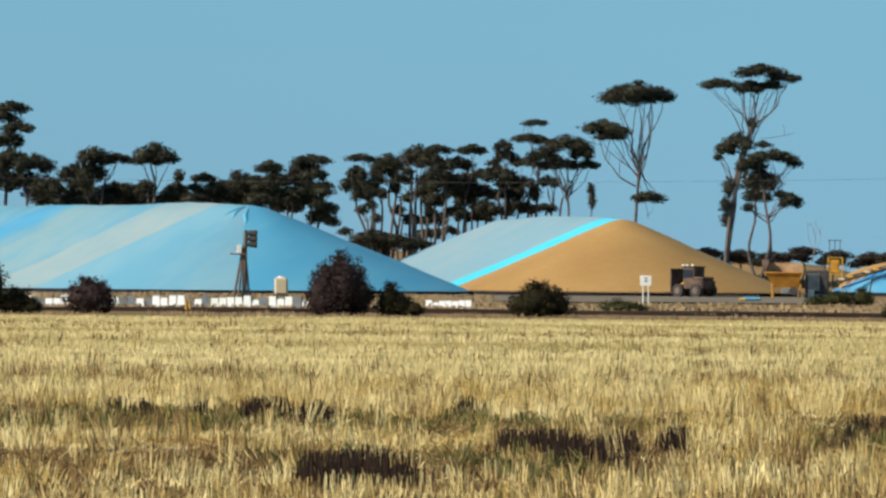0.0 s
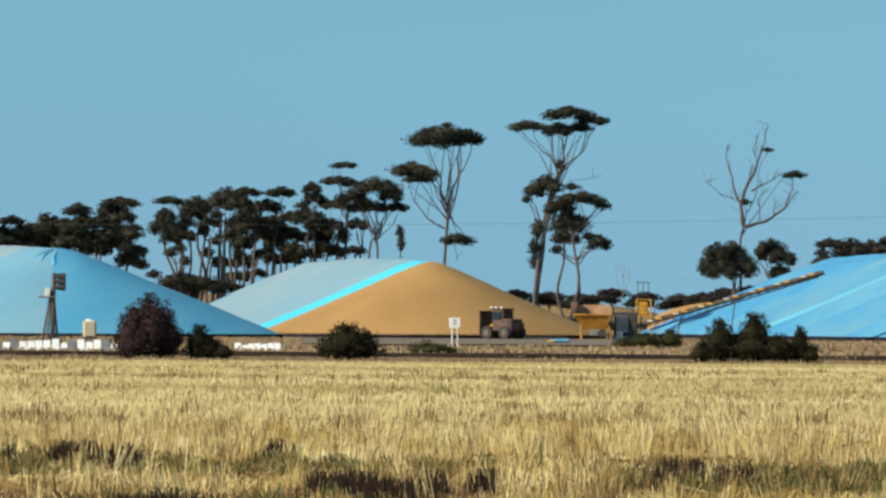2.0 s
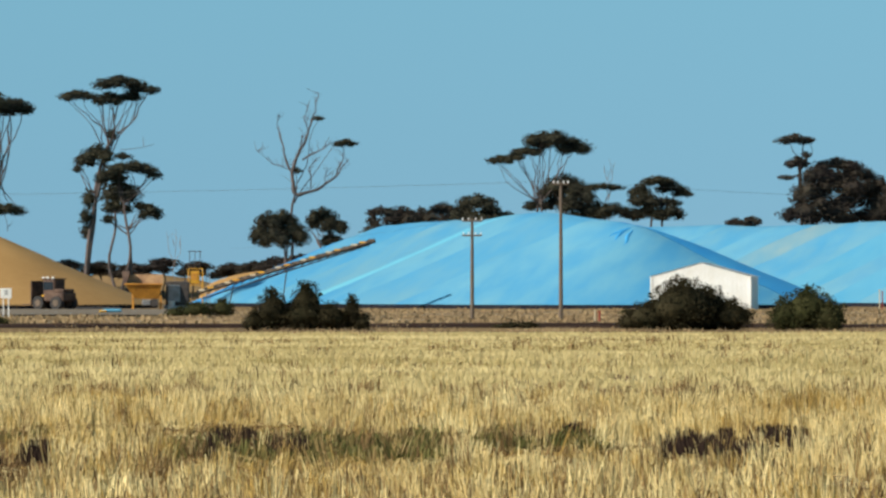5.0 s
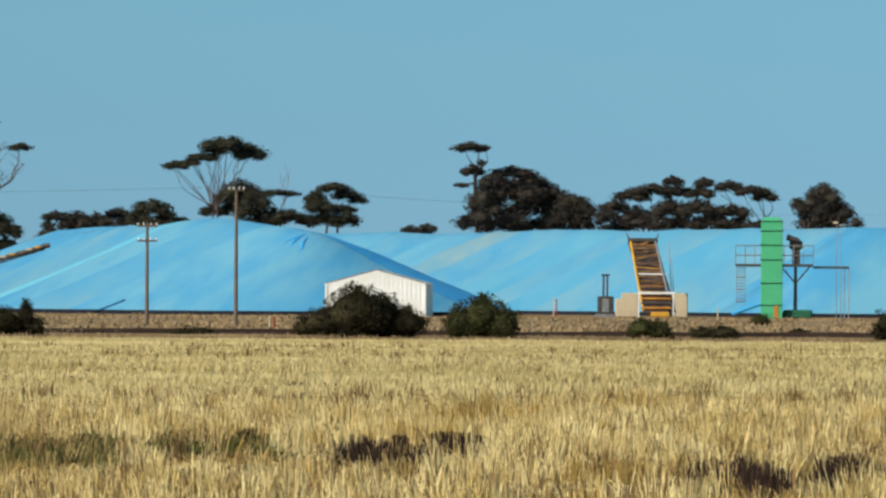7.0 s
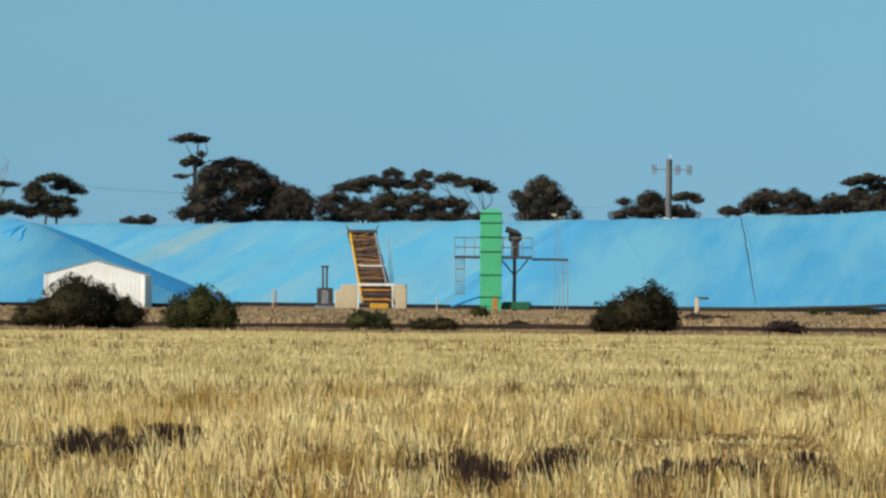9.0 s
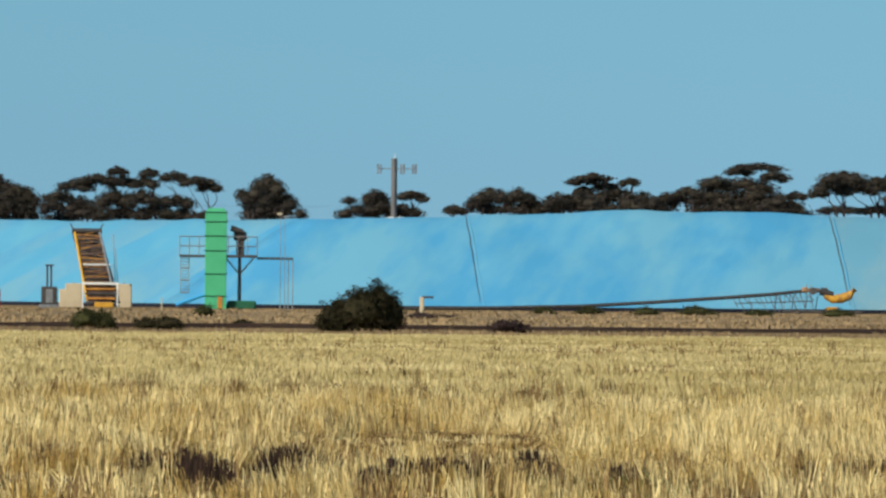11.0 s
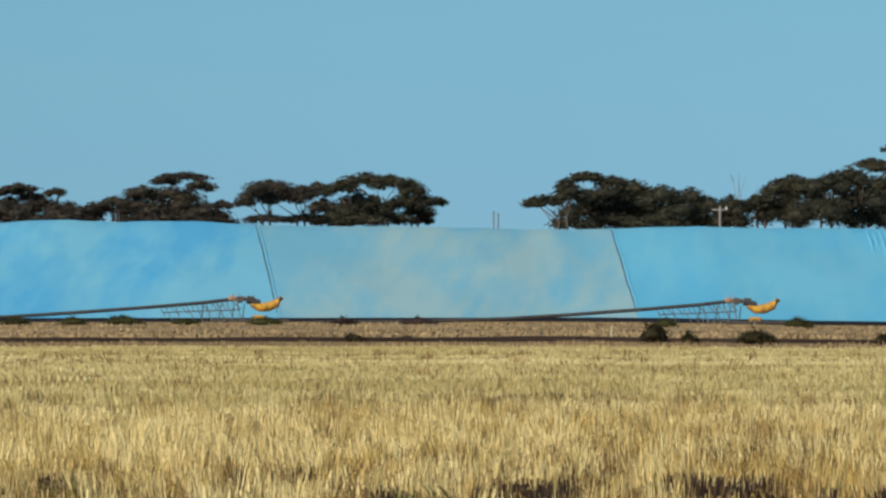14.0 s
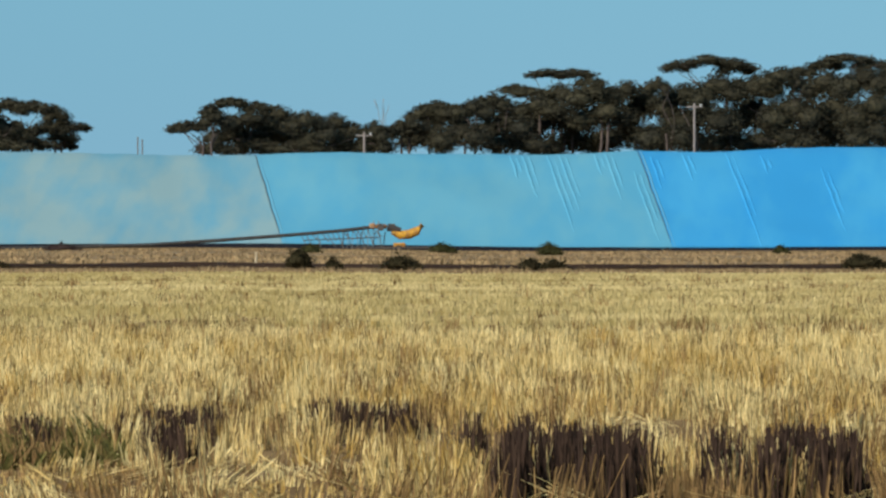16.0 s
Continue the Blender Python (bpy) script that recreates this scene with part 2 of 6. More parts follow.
# ---- ground ----
def polar_sheet(name, d0, d1, b0, b1, mat, z0, nb, nd, bumpy=0.0, rise=None):
    vs, fs = [], []
    for i in range(nd + 1):
        f = i / nd
        d = d0 + (d1 - d0) * f
        for j in range(nb + 1):
            p = spot(b0 + (b1 - b0) * j / nb, d)
            edge = 1.8 * noise.noise(Vector((p.x * 0.05, i * 7.0, 0))) if i in (0, nd) else 0
            q = spot(b0 + (b1 - b0) * j / nb, d + edge * 2)
            z = z0 + float(dip(b0 + (b1 - b0) * j / nb, d)) + (rise(f) if rise else 0) + bumpy * noise.noise(q * 0.12)
            vs.append((q.x, q.y, z))
    for i in range(nd):
        for j in range(nb):
            a = i * (nb + 1) + j
            fs.append((a, a + 1, a + nb + 2, a + nb + 1))
    return new(name, mesh_of(name, vs, fs, mat, True))


gv, gf, rings = [], [], (2, 60, 150, 250, 320, 400, 500, 600, 700, 850, 1000, 1499, 1700, 4800)
for r in rings:
    for k in range(360):
        p = spot(2170 + TICK * math.pi * 2 * (k - 180) / 360, r)
        gv.append((p.x, p.y, float(dip(2170 + TICK * math.pi * 2 * (k - 180) / 360, r)) * (1 if k < 240 else 0)))
gf = [(r * 360 + k, r * 360 + (k + 1) % 360, r * 360 + 360 + (k + 1) % 360, r * 360 + 360 + k) for r in range(len(rings) - 1) for k in range(360)] + [tuple(range(359, -1, -1))]
g = mesh_of("ground", gv, gf, SOIL)
tagged(new("ground", g), "flat dry farm soil reaching the horizon", "ground", kind="structure")
# low rounded strip in a much darker brown than the soil
tagged(polar_sheet("dirt_track", 318, 339, -1900, 6200, DARKSTRIP, 0.03, 300, 8, 0.10, lambda f: 0.18 * math.sin(f * math.pi)), "dark brown strip of ground beside the stubble", "track", kind="structure")
tagged(polar_sheet("verge", 339, 590, -1900, 6200, VERGE, 0.03, 200, 20, 0.12, lambda f: 0.12 * math.sin(f * math.pi)), "strip of dry tan grass before the stacks", "verge", kind="structure")
tagged(polar_sheet("gravel_road", 430, 545, 95, 760, GRAVEL, 0.27, 60, 8, 0.03), "grey gravel apron at the grain pile", "road", kind="structure")


# ---- grain stacks ----
def stack_loop(ridge, slope, turn):
    """The whole loop round the ridge; turn: +1 when the near side lies left of the ridge's run."""
    pts = [Vector(p) for p in ridge]
    loop, run = [], 0.0
    seq = [(pts[i], pts[i + 1]) for i in range(len(pts) - 1)]
    seq = seq + [(b, a) for a, b in reversed(seq)]
    for i, (a, b) in enumerate(seq):
        d = (b - a).xy.normalized()
        n = Vector((-d.y, d.x)) * turn
        c = max(2, int((b - a).xy.length / 1.5))
        for k in range(c + 1):
            loop.append((a.lerp(b, k / c), n.copy(), run + (b - a).xy.length * k / c))
        run += (b - a).xy.length
        a2, b2 = seq[(i + 1) % len(seq)]
        d2 = (b2 - a2).xy.normalized()
        n2 = Vector((-d2.y, d2.x)) * turn
        ang = math.atan2(n.x * n2.y - n.y * n2.x, n.dot(n2))
        if abs(abs(ang) - math.pi) < 1e-3:
            ang = -math.pi * turn
        if ang * turn < 0:
            m = max(2, int(abs(ang) / 0.12))
            for k in range(1, m):
                t = ang * k / m
                run += abs(ang) / m * 12
                loop.append((b, Vector((n.x * math.cos(t) - n.y * math.sin(t), n.x * math.sin(t) + n.y * math.cos(t))), run))
            run += abs(ang) / m * 12
    loop = [q for i, q in enumerate(loop) if not i or (q[0] - loop[i - 1][0]).length > 1e-3 or (q[1] - loop[i - 1][1]).length > 1e-3]
    ends = [i for i, q in enumerate(loop) if (q[0] - pts[0]).length > 1e-3 and (q[0] - pts[-1]).length > 1e-3]
    out = list(loop)
    for i in ends:   # the face turns gradually where the ridge bends
        p, n, run = loop[i]
        mean = sum((loop[j][1] for j in ends if abs(loop[j][2] - run) < 20 and loop[j][1].dot(n) > 0.4), Vector((0, 0)))
        out[i] = (p, mean.normalized(), run)
    return out


def foot(p):
    return float(dip(2170 + TICK * math.atan2(p.x, p.y), p.xy.length - 25))


def stack_point(p, n, r, slope, wall, seed, rough, crest=3.5, shear=0.0):
    wall = wall + foot(p)
    reach = (p.z - wall) / slope
    c = crest
    z = p.z - (p.z - wall) * (math.sqrt((r * reach) ** 2 + c) - math.sqrt(c)) / (math.sqrt(reach ** 2 + c) - math.sqrt(c))
    skew = shear * (p.x - 87) if shear < 0.01 else shear   # a small value grows along the ridge, a large one is the same all over
    if shear < 0.01 and not (n.y < -0.99 and p.x > 36):
        skew = 0.0
    q = Vector((p.x + (n.x + n.y * skew) * reach * r, p.y + (n.y - n.x * skew) * reach * r, 0))
    env = min(1.0, 4 * (1 - r))
    w = noise.noise(Vector((q.x * 0.07 + seed, q.y * 0.07, 1.7))) * 0.45 + noise.noise(Vector((q.x * 0.3 + seed, q.y * 0.3, 4.2))) * 0.12
    z += w * rough * env
    q.z = max(z, wall - 0.1)
    return q


def stack(name, ridge, slope, sheets, label, turn=-1, wall=0.4, rough=1.0, seed=0.0, rings=20, ropes=(), folds=(), crest=3.5, shear=0.0, wrinkles=0):
    """A long heap with rounded ends. sheets: [(bearing on the ridge where it ends, material, label)] side by side over the near side; a number over 9000 counts
    metres round the end, and None is the rest. ropes: bearings of roped seams. folds: (bearing, from, to) of creases, in parts of the slope."""
    loop = stack_loop(ridge, slope, turn)
    near = max(i for i, (p, n, run) in enumerate(loop) if (p - Vector(ridge[-1])).length < 1e-4 and run < loop[-1][2] * 0.5 and abs(n.dot(loop[i - 1][1]) - 1) < 1e-3)
    bear = [2170 + TICK * math.atan2(p.x, p.y) for p, n, run in loop]
    base = Vector(ridge[0])
    top = tagged(new(name), label, "grain stack")
    top.location = (base.x, base.y, 0)
    start = 0
    for k, (end, mat, lab) in enumerate(sheets):
        if end is None:
            stop = len(loop)
        elif end > 9000:
            stop = max(i for i in range(len(loop)) if loop[i][2] <= loop[near][2] + end - 9000)
        else:
            stop = min([i for i in range(near + 1) if bear[i] >= end] or [near])
        if stop <= start:
            continue
        cols = loop[start:stop + 1] if stop < len(loop) else loop[start:] + loop[:1]
        vs, fs = [], []
        for c, (p, n, run) in enumerate(cols):
            lift = 0.02 if c == 0 and mat is not GRAIN else 0.0
            for r in range(rings + 1):
                q = stack_point(p, n, r / rings, slope, wall, seed, rough, crest, shear)
                vs.append((q.x - base.x, q.y - base.y, q.z + lift))
        for c in range(len(cols) - 1):
            for r in range(rings):
                a = c * (rings + 1) + r
                fs.append((a, a + 1, a + rings + 2, a + rings + 1))
        part("bare_grain" if mat is GRAIN else "tarp_sheet", mesh_of("sheet", vs, fs, mat, True), parent=top, label=lab)
        start = stop

    def line(b, f0, f1, r, name, mat, shift=0.0, wave=0.1, at=None, sink=0.0):
        i = at or min([k for k in range(near + 1) if bear[k] >= b] or [near])
        p, n, run = loop[i]
        t = Vector((-n.y, n.x, 0)) * shift
        pts = []
        for k in range(25):
            f = f0 + (f1 - f0) * k / 24
            q = stack_point(p, n, f, slope, wall, seed, rough, crest, shear) + t
            pts.append(Vector((q.x - base.x + wave * noise.noise(Vector((f * 9, b * 0.37, 0))), q.y - base.y, q.z + r * 0.4 - sink)))
        v, f = tube(pts, [r * (0.5 + 0.5 * math.sin(math.pi * min(1, 0.1 + k / 26))) for k in range(25)], 5)
        part(name, mesh_of(name, v, f, mat, True), parent=top)

    for b in ropes:
        line(b, 0.03, 0.95, 0.08, "seam_rope", DARKSTEEL)
        line(b, 0.0, 1.0, 0.1, "seam_fold", T_SKY, 0.4)
    for b, f0, f1 in folds:
        deep, r = (T_DEEP, 0.25) if b > 4670 else (T_MID, 0.24)
        line(b, f0, f1, r, "crease", deep, 0.0, 0.1, sink=0.17)
        line(b, f0 + 0.03, f0 + (f1 - f0) * 0.8, r * 0.9, "crease", deep, 0.8, 0.1, sink=0.16)
    for k in range(wrinkles):   # slack gathered below the peak
        line(k * 3.7, 0.05 + 0.025 * k, 0.17 + 0.03 * k + 0.03 * (k % 3), 0.34, "crease", sheets[-1][1], 0.0, 0.7, near + 4 + 2 * k, 0.3)
    # low retaining wall round the toe
    vs, fs = [], []
    for p, n, run in loop:
        reach, low = (p.z - wall - foot(p)) / slope, foot(p)
        for dr, z in ((0.15, low - 0.1), (0.15, low + wall + 0.1), (0.0, low + wall + 0.1)):
            vs.append((p.x + n.x * (reach + dr) - base.x, p.y + n.y * (reach + dr) - base.y, z))
    m = len(loop)
    for i in range(m):
        for k in (0, 1):
            a, b2 = i * 3 + k, ((i + 1) % m) * 3 + k
            fs.append((a, b2, b2 + 1, a + 1))
    part("retaining_wall", mesh_of("wall", vs, fs, DARKWALL), parent=top, label="low dark retaining wall")
    return top


def straight(b0, d0, b1, d1, crest):
    """A ridge that runs straight in plan between two places; crest: (bearing, elevation) along it."""
    p, q = spot(b0, d0), spot(b1, d1)
    out = []
    for b, e in crest:
        a = (b - 2170) / TICK
        w = Vector((math.sin(a), math.cos(a)))
        t = (p.x * w.y - p.y * w.x) / ((p.x - q.x) * w.y - (p.y - q.y) * w.x)
        r = p.lerp(q, t)
        out.append(Vector((r.x, r.y, up(e, r.xy.length))))
    return out


# T_MID past 9013 paints the end's shaded right side bluer; no separate sheet there
stack("tarped_stack", straight(-1250, 712, -341, 590, ((-1250, 108), (-1000, 108), (-780, 113), (-560, 117), (-341, 121))), 0.385,
      [(-1000, T_GREY, ""), (-780, T_SKY, ""), (-680, T_GREY, ""), (-625, T_SKY, ""), (-470, T_GREY, ""), (-385, T_CREAM, "bleached cream sheet"), (9013, T_WASH, "washed-out pale blue sheet"), (None, T_MID, "")],
      "long grain stack under sheets of blue and faded grey tarpaulin", seed=3.1, wrinkles=3)
stack("half_covered_stack", straight(110, 705, 325, 640, ((110, 97), (150, 101), (240, 103), (300, 100), (325, 98))), 0.42,
      [(290, T_PALE, "pale grey faded sheet"), (318, T_CYAN, "bright cyan sheet edge"), (9046, GRAIN, "bare golden grain"), (None, T_GREY, "")],
      "grain heap half covered by tarpaulin, golden grain bare", seed=8.4, rough=0.55, crest=0.8, shear=0.15)
# T_DEEP past 9025 is shade put into the colour of the right flank
stack("tarped_stack", straight(1045, 705, 1475, 626, ((1045, 112), (1120, 117), (1214, 121), (1310, 135), (1400, 122), (1475, 110))), 0.385,
      [(1150, T_BLUE, ""), (1240, T_SKY, ""), (1264, T_GLEAM, "bright pale cyan seam sheet"), (1330, T_BLUE, ""), (1400, T_SKY, ""), (9025, T_BLUE, ""), (None, T_DEEP, "")],
      "grain stack under blue tarpaulin sheets behind a conveyor", seed=5.5, rough=0.8, wrinkles=3)
long_ridge = straight(1380, 800, 2450, 664, ((1380, 107), (1600, 110), (1825, 114), (2225, 118), (2440, 122)))
long_ridge += straight(2680, 662, 5600, 704, ((2475, 122.5), (2560, 125), (2680, 129), (2780, 137), (2989, 142), (3071, 141), (3351, 139), (3671, 135), (3850, 127), (4000, 131), (4157, 135), (4407, 127), (4560, 127), (4850, 136), (5120, 139), (5600, 139)))
stack("tarped_stack", long_ridge, 0.41,
      [(1640, T_BLUE, ""), (1720, T_SKY, ""), (1800, T_BLUE, ""), (1860, T_GREY, ""), (1960, T_SKY, ""), (2030, T_MID, ""), (2085, T_SKY, ""), (2150, T_MID, ""), (2230, T_SKY, ""), (2330, T_MID, ""), (2420, T_SKY, ""),
       (2706, T_BLUE, ""), (3356, T_BLUE, ""), (3985, T_GREY, "faded greyish sheet"), (4666, T_MID, ""), (None, T_DEEP, "fresh deep blue sheet")],
      "very long grain stack under blue tarpaulin with roped seams", seed=1.2, ropes=(2706, 3356, 3986, 4666), shear=0.00095,
      folds=((4443, 0.05, 0.3), (4468, 0.04, 0.5), (4503, 0.05, 0.85), (4530, 0.03, 0.65), (4581, 0.05, 0.28), (4612, 0.05, 0.55), (4638, 0.25, 0.95), (4693, 0.1, 0.42), (4750, 0.05, 0.35), (4815, 0.06, 1.0), (4880, 0.1, 0.3), (4975, 0.25, 0.85)))


# ---- trees and bushes ----
rng = np.random.default_rng(7)


def leaf_quads(centres, size, flat=0.5, slim=0.3):
    """Small leaf sprays round the centres, turned every way."""
    n = len(centres)
    a = rng.normal(size=(n, 3))
    a[:, 2] *= flat
    a /= np.linalg.norm(a, axis=1)[:, None]
    b = np.cross(a, rng.normal(size=(n, 3)))
    b /= np.linalg.norm(b, axis=1)[:, None] + 1e-9
    s = size * rng.uniform(0.6, 1.3, (n, 1))
    u, v = a * s * 0.5, b * s * slim
    return np.stack([centres - u - v * 0.4, centres - v, centres + u + v * 0.3, centres + v], 1)


def lump(cx, cy, cz, rx, ry, over, under, around=16, rows=7):
    """An uneven closed lump of close foliage: (points, quads)."""
    u = np.arange(around) / around * 2 * math.pi
    v = (np.arange(rows + 1) / rows - 0.5) * math.pi * 0.98
    a, h = np.meshgrid(u, v)
    k = rng.uniform(0, 6.3, 6)
    r = 1 + 0.10 * np.sin(2 * a + k[0] + h) + 0.09 * np.sin(3 * a + k[1]) * np.cos(2 * h + k[2]) + 0.07 * np.sin(5 * a + k[3] + 3 * h) + 0.06 * np.sin(7 * a + k[4]) * np.sin(4 * h + k[5])
    z = np.sin(h)
    p = np.stack([cx + rx * np.cos(a) * np.cos(h) * r, cy + ry * np.sin(a) * np.cos(h) * r, cz + np.where(z > 0, over, under) * z * (0.6 + 0.4 * r)], -1).reshape(-1, 3)
    i, j = np.meshgrid(np.arange(rows), np.arange(around), indexing="ij")
    j2 = (j + 1) % around
    q = np.stack([i * around + j, i * around + j2, (i + 1) * around + j2, (i + 1) * around + j], -1).reshape(-1, 4)
    return p, q


def sprays(p, q, n, lo=0.6, hi=1.08, jitter=0.08):
    """n places strewn through a lump's outer shell."""
    f = p[q[rng.integers(0, len(q), n)]]
    w = rng.uniform(0, 1, (n, 2, 1))
    c = (f[:, 0] * (1 - w[:, 0]) + f[:, 1] * w[:, 0]) * (1 - w[:, 1]) + (f[:, 3] * (1 - w[:, 0]) + f[:, 2] * w[:, 0]) * w[:, 1]
    m = p.mean(0)
    return m + (c - m) * rng.uniform(lo, hi, (n, 1)) + rng.normal(size=(n, 3)) * (jitter, jitter, jitter * 0.6)


def heart(p, q, k=0.58):
    """The closed dark middle of a lump."""
    m = p.mean(0)
    return m + (p - m) * k, q


def bend(p, q, bow, n=7):
    """A crooked line from p to q."""
    p, q = Vector(p), Vector(q)
    side = Vector((rng.normal(), rng.normal(), rng.normal() * 0.4)) * bow
    kink = Vector((rng.normal(), rng.normal(), 0)) * bow * 0.5
    return [p.lerp(q, i / n) + side * math.sin(i / n * math.pi) + kink * math.sin(i / n * math.pi * 3) for i in range(n + 1)]


def gum(b, d, pads, stems, label, leaf=LEAF, name="gum_tree", category="tree", group="gum trees behind the stacks", bare=(), twigs=3, bark=None, thick=1.0, full=1.3, fuzz=1):
    """pads: (bearing, elevation, half width, half height) in ticks; stems: (foot bearing, fork bearing, fork elevation)."""
    s, zb = d / TICK, float(dip(b, d))
    bark = bark or (DARKBARK if leaf is LEAF2 else BARK)
    tree = thing(name, b, d, label, category, group)
    vs, fs, forks = [], [], []
    for foot_b, fb, fe in stems:
        p, q = Vector(((foot_b - b) * s, rng.uniform(-1, 1), 0)), Vector(((fb - b) * s, rng.uniform(-0.6, 0.6), up(fe, d) - zb))
        pts = bend(p, q, 0.36, 9)
        r0, r1 = (0.11 + q.z * 0.010) * thick, (0.07 + q.z * 0.006) * thick
        v, f = tube(pts, [r0 + (r1 - r0) * i / 9 for i in range(10)], 7)
        fs.extend([tuple(i + len(vs) for i in k) for k in f])
        vs.extend(v)
        forks.append(q)
    part("trunk", mesh_of("trunk", vs, fs, bark, True), parent=tree)

    def limb(points, r0, r1):
        k = len(points)
        v, f = tube(points, [r0 + (r1 - r0) * i / (k - 1) for i in range(k)], 5)
        part("limb", mesh_of("limb", v, f, bark, True), parent=tree)

    leaves, cores = [], []
    for pb, pe, pw, ph in pads:
        c = Vector(((pb - b) * s, rng.uniform(-1.2, 1.2), up(pe, d) - zb))
        rx, rz = (pw + 2) * s, ph * s * full
        near = min(forks, key=lambda q: (q - c).length + (30 if q.z > c.z + rz else 0))
        for k in range(twigs if rx > 1.2 else 1):
            t = c + Vector((rng.uniform(-0.75, 0.75) * rx, rng.uniform(-0.5, 0.5) * rx, rng.uniform(-0.4, 0.2) * rz))
            start = near + Vector((0, 0, -rng.uniform(0, 0.12) * max(near.z - 2, 0.5)))
            limb(bend(start, t, 0.05 * (t - start).length, 8), 0.10 * thick, 0.03)
        pieces = 1 if rx < 1.6 else 3
        for k in range(pieces):   # a pad is a few overlapping flat lumps
            f = (k - (pieces - 1) / 2) / max(pieces - 1, 1)
            w = rx * (0.92 if pieces == 1 else rng.uniform(0.5, 0.66))
            p, q = lump(c.x + f * 0.9 * rx, c.y + rng.uniform(-0.4, 0.4) * rx, c.z + rz * (0.0 if pieces == 1 else rng.uniform(-0.1, 0.1) - 0.42 * f * f * 4 + 0.12), w, w * 0.8, rz * 0.8, rz * 0.62)
            cores.append(heart(p, q))
            leaves.append(sprays(p, q, int(60 + 92 * w * rz + 44 * w)))
    for x0, e0, x1, e1, r in bare:
        p, q = Vector(((x0 - b) * s, 0, up(e0, d) - zb)), Vector(((x1 - b) * s, rng.uniform(-0.8, 0.8), up(e1, d) - zb))
        limb(bend(p, q, 0.05 * (q - p).length, 6), r, max(r * 0.62, 0.03))
        for k in range(fuzz):
            o = p.lerp(q, rng.uniform(0.35, 1))
            limb(bend(o, o + Vector((rng.normal() * 0.7, rng.normal() * 0.6, rng.uniform(0.5, 1.7))), 0.1, 4), 0.04, 0.018)
    if leaves:
        part("crown", quads_mesh("crown", leaf_quads(np.concatenate(leaves), 0.46, 0.4, 0.22), leaf, cores), parent=tree)
    return tree


# open wood of flat-topped gums behind the first stack
gum(-729, 700, [(-719, 191, 40, 12), (-744, 161, 40, 14), (-699, 147, 40, 14), (-759, 201, 30, 10)],
    [(-729, -729, 141)], "slender gum tree with a flat dark olive crown", full=1.6)
gum(-763, 702, [(-759, 288, 30, 8), (-777, 271, 32, 7), (-747, 253, 30, 7), (-767, 231, 34, 10), (-759, 191, 34, 12), (-779, 161, 36, 14)],
    [(-763, -763, 241)], "slender gum tree with a flat dark olive crown", full=1.6)
gum(-621, 700, [(-614, 202, 36, 11), (-574, 199, 32, 6), (-647, 174, 36, 12), (-617, 176, 28, 14), (-637, 157, 24, 9), (-651, 132, 20, 10)],
    [(-627, -621, 157), (-614, -599, 147)], "slender gum tree with a flat dark olive crown", full=1.6)
gum(-520, 698, [(-508, 211, 40, 12), (-520, 197, 32, 6), (-474, 198, 13, 6), (-524, 149, 20, 9)],
    [(-525, -520, 148), (-500, -505, 153)], "broad gum with a domed olive crown on pale limbs", full=1.6)
gum(-564, 704, [(-577, 147, 32, 8), (-559, 132, 38, 10), (-468, 148, 22, 8), (-478, 133, 28, 11), (-518, 128, 24, 8), (-599, 130, 22, 10), (-464, 168, 10, 9)],
    [(-564, -564, 130), (-475, -475, 131)], "low spreading gum with dark layered foliage", full=1.6)
gum(-420, 700, [(-420, 167, 25, 6), (-436, 148, 18, 6), (-408, 143, 30, 10), (-425, 131, 38, 9)],
    [(-420, -420, 137)], "slender gum tree with a flat dark olive crown", full=1.6)
gum(-355, 702, [(-362, 170, 14, 9), (-344, 162, 28, 10), (-360, 144, 34, 14), (-338, 132, 40, 12), (-375, 149, 16, 10)],
    [(-355, -355, 139)], "slender gum tree with a flat dark olive crown", full=1.6)
gum(-306, 698, [(-304, 187, 26, 7), (-294, 169, 21, 6), (-310, 154, 28, 8), (-272, 144, 32, 10), (-315, 132, 38, 12)],
    [(-308, -306, 149), (-292, -296, 144)], "slender gum tree with a flat dark olive crown", full=1.6)
gum(-232, 700, [(-230, 201, 38, 6), (-242, 188, 32, 12), (-224, 176, 25, 8), (-252, 168, 22, 8), (-230, 149, 40, 10), (-204, 155, 18, 5), (-236, 129, 36, 12), (-200, 115, 20, 8), (-215, 100, 27, 10), (-190, 90, 14, 8)],
    [(-230, -232, 144), (-212, -215, 135)], "gum with stacked tiers of dark foliage", full=1.6)
# the taller wood behind the half covered stack
gum(-146, 745, [(-142, 205, 29, 5), (-150, 179, 18, 9), (-155, 161, 28, 11), (-140, 145, 20, 13), (-120, 159, 15, 11)],
    [(-147, -146, 150), (-120, -123, 150)], "slender gum tree with a flat dark olive crown", full=1.6)
gum(-87, 750, [(-96, 197, 35, 10), (-101, 183, 28, 8), (-111, 165, 15, 7), (-81, 150, 12, 9)],
    [(-88, -87, 165), (-81, -79, 155)], "slender gum tree with a flat dark olive crown", full=1.6)
gum(-51, 748, [(-41, 211, 35, 13), (-19, 200, 34, 8), (-61, 180, 13, 6), (-29, 166, 16, 8)],
    [(-55, -51, 180), (-39, -43, 175)], "slender gum tree with a flat dark olive crown", full=1.6)
gum(-6, 746, [(-6, 221, 25, 5), (29, 196, 33, 9), (-21, 206, 20, 9), (-6, 181, 26, 11), (5, 161, 36, 11), (-11, 131, 19, 8), (-21, 111, 14, 10)],
    [(-21, -6, 151), (7, 7, 156)], "slender gum tree with a flat dark olive crown", full=1.6)
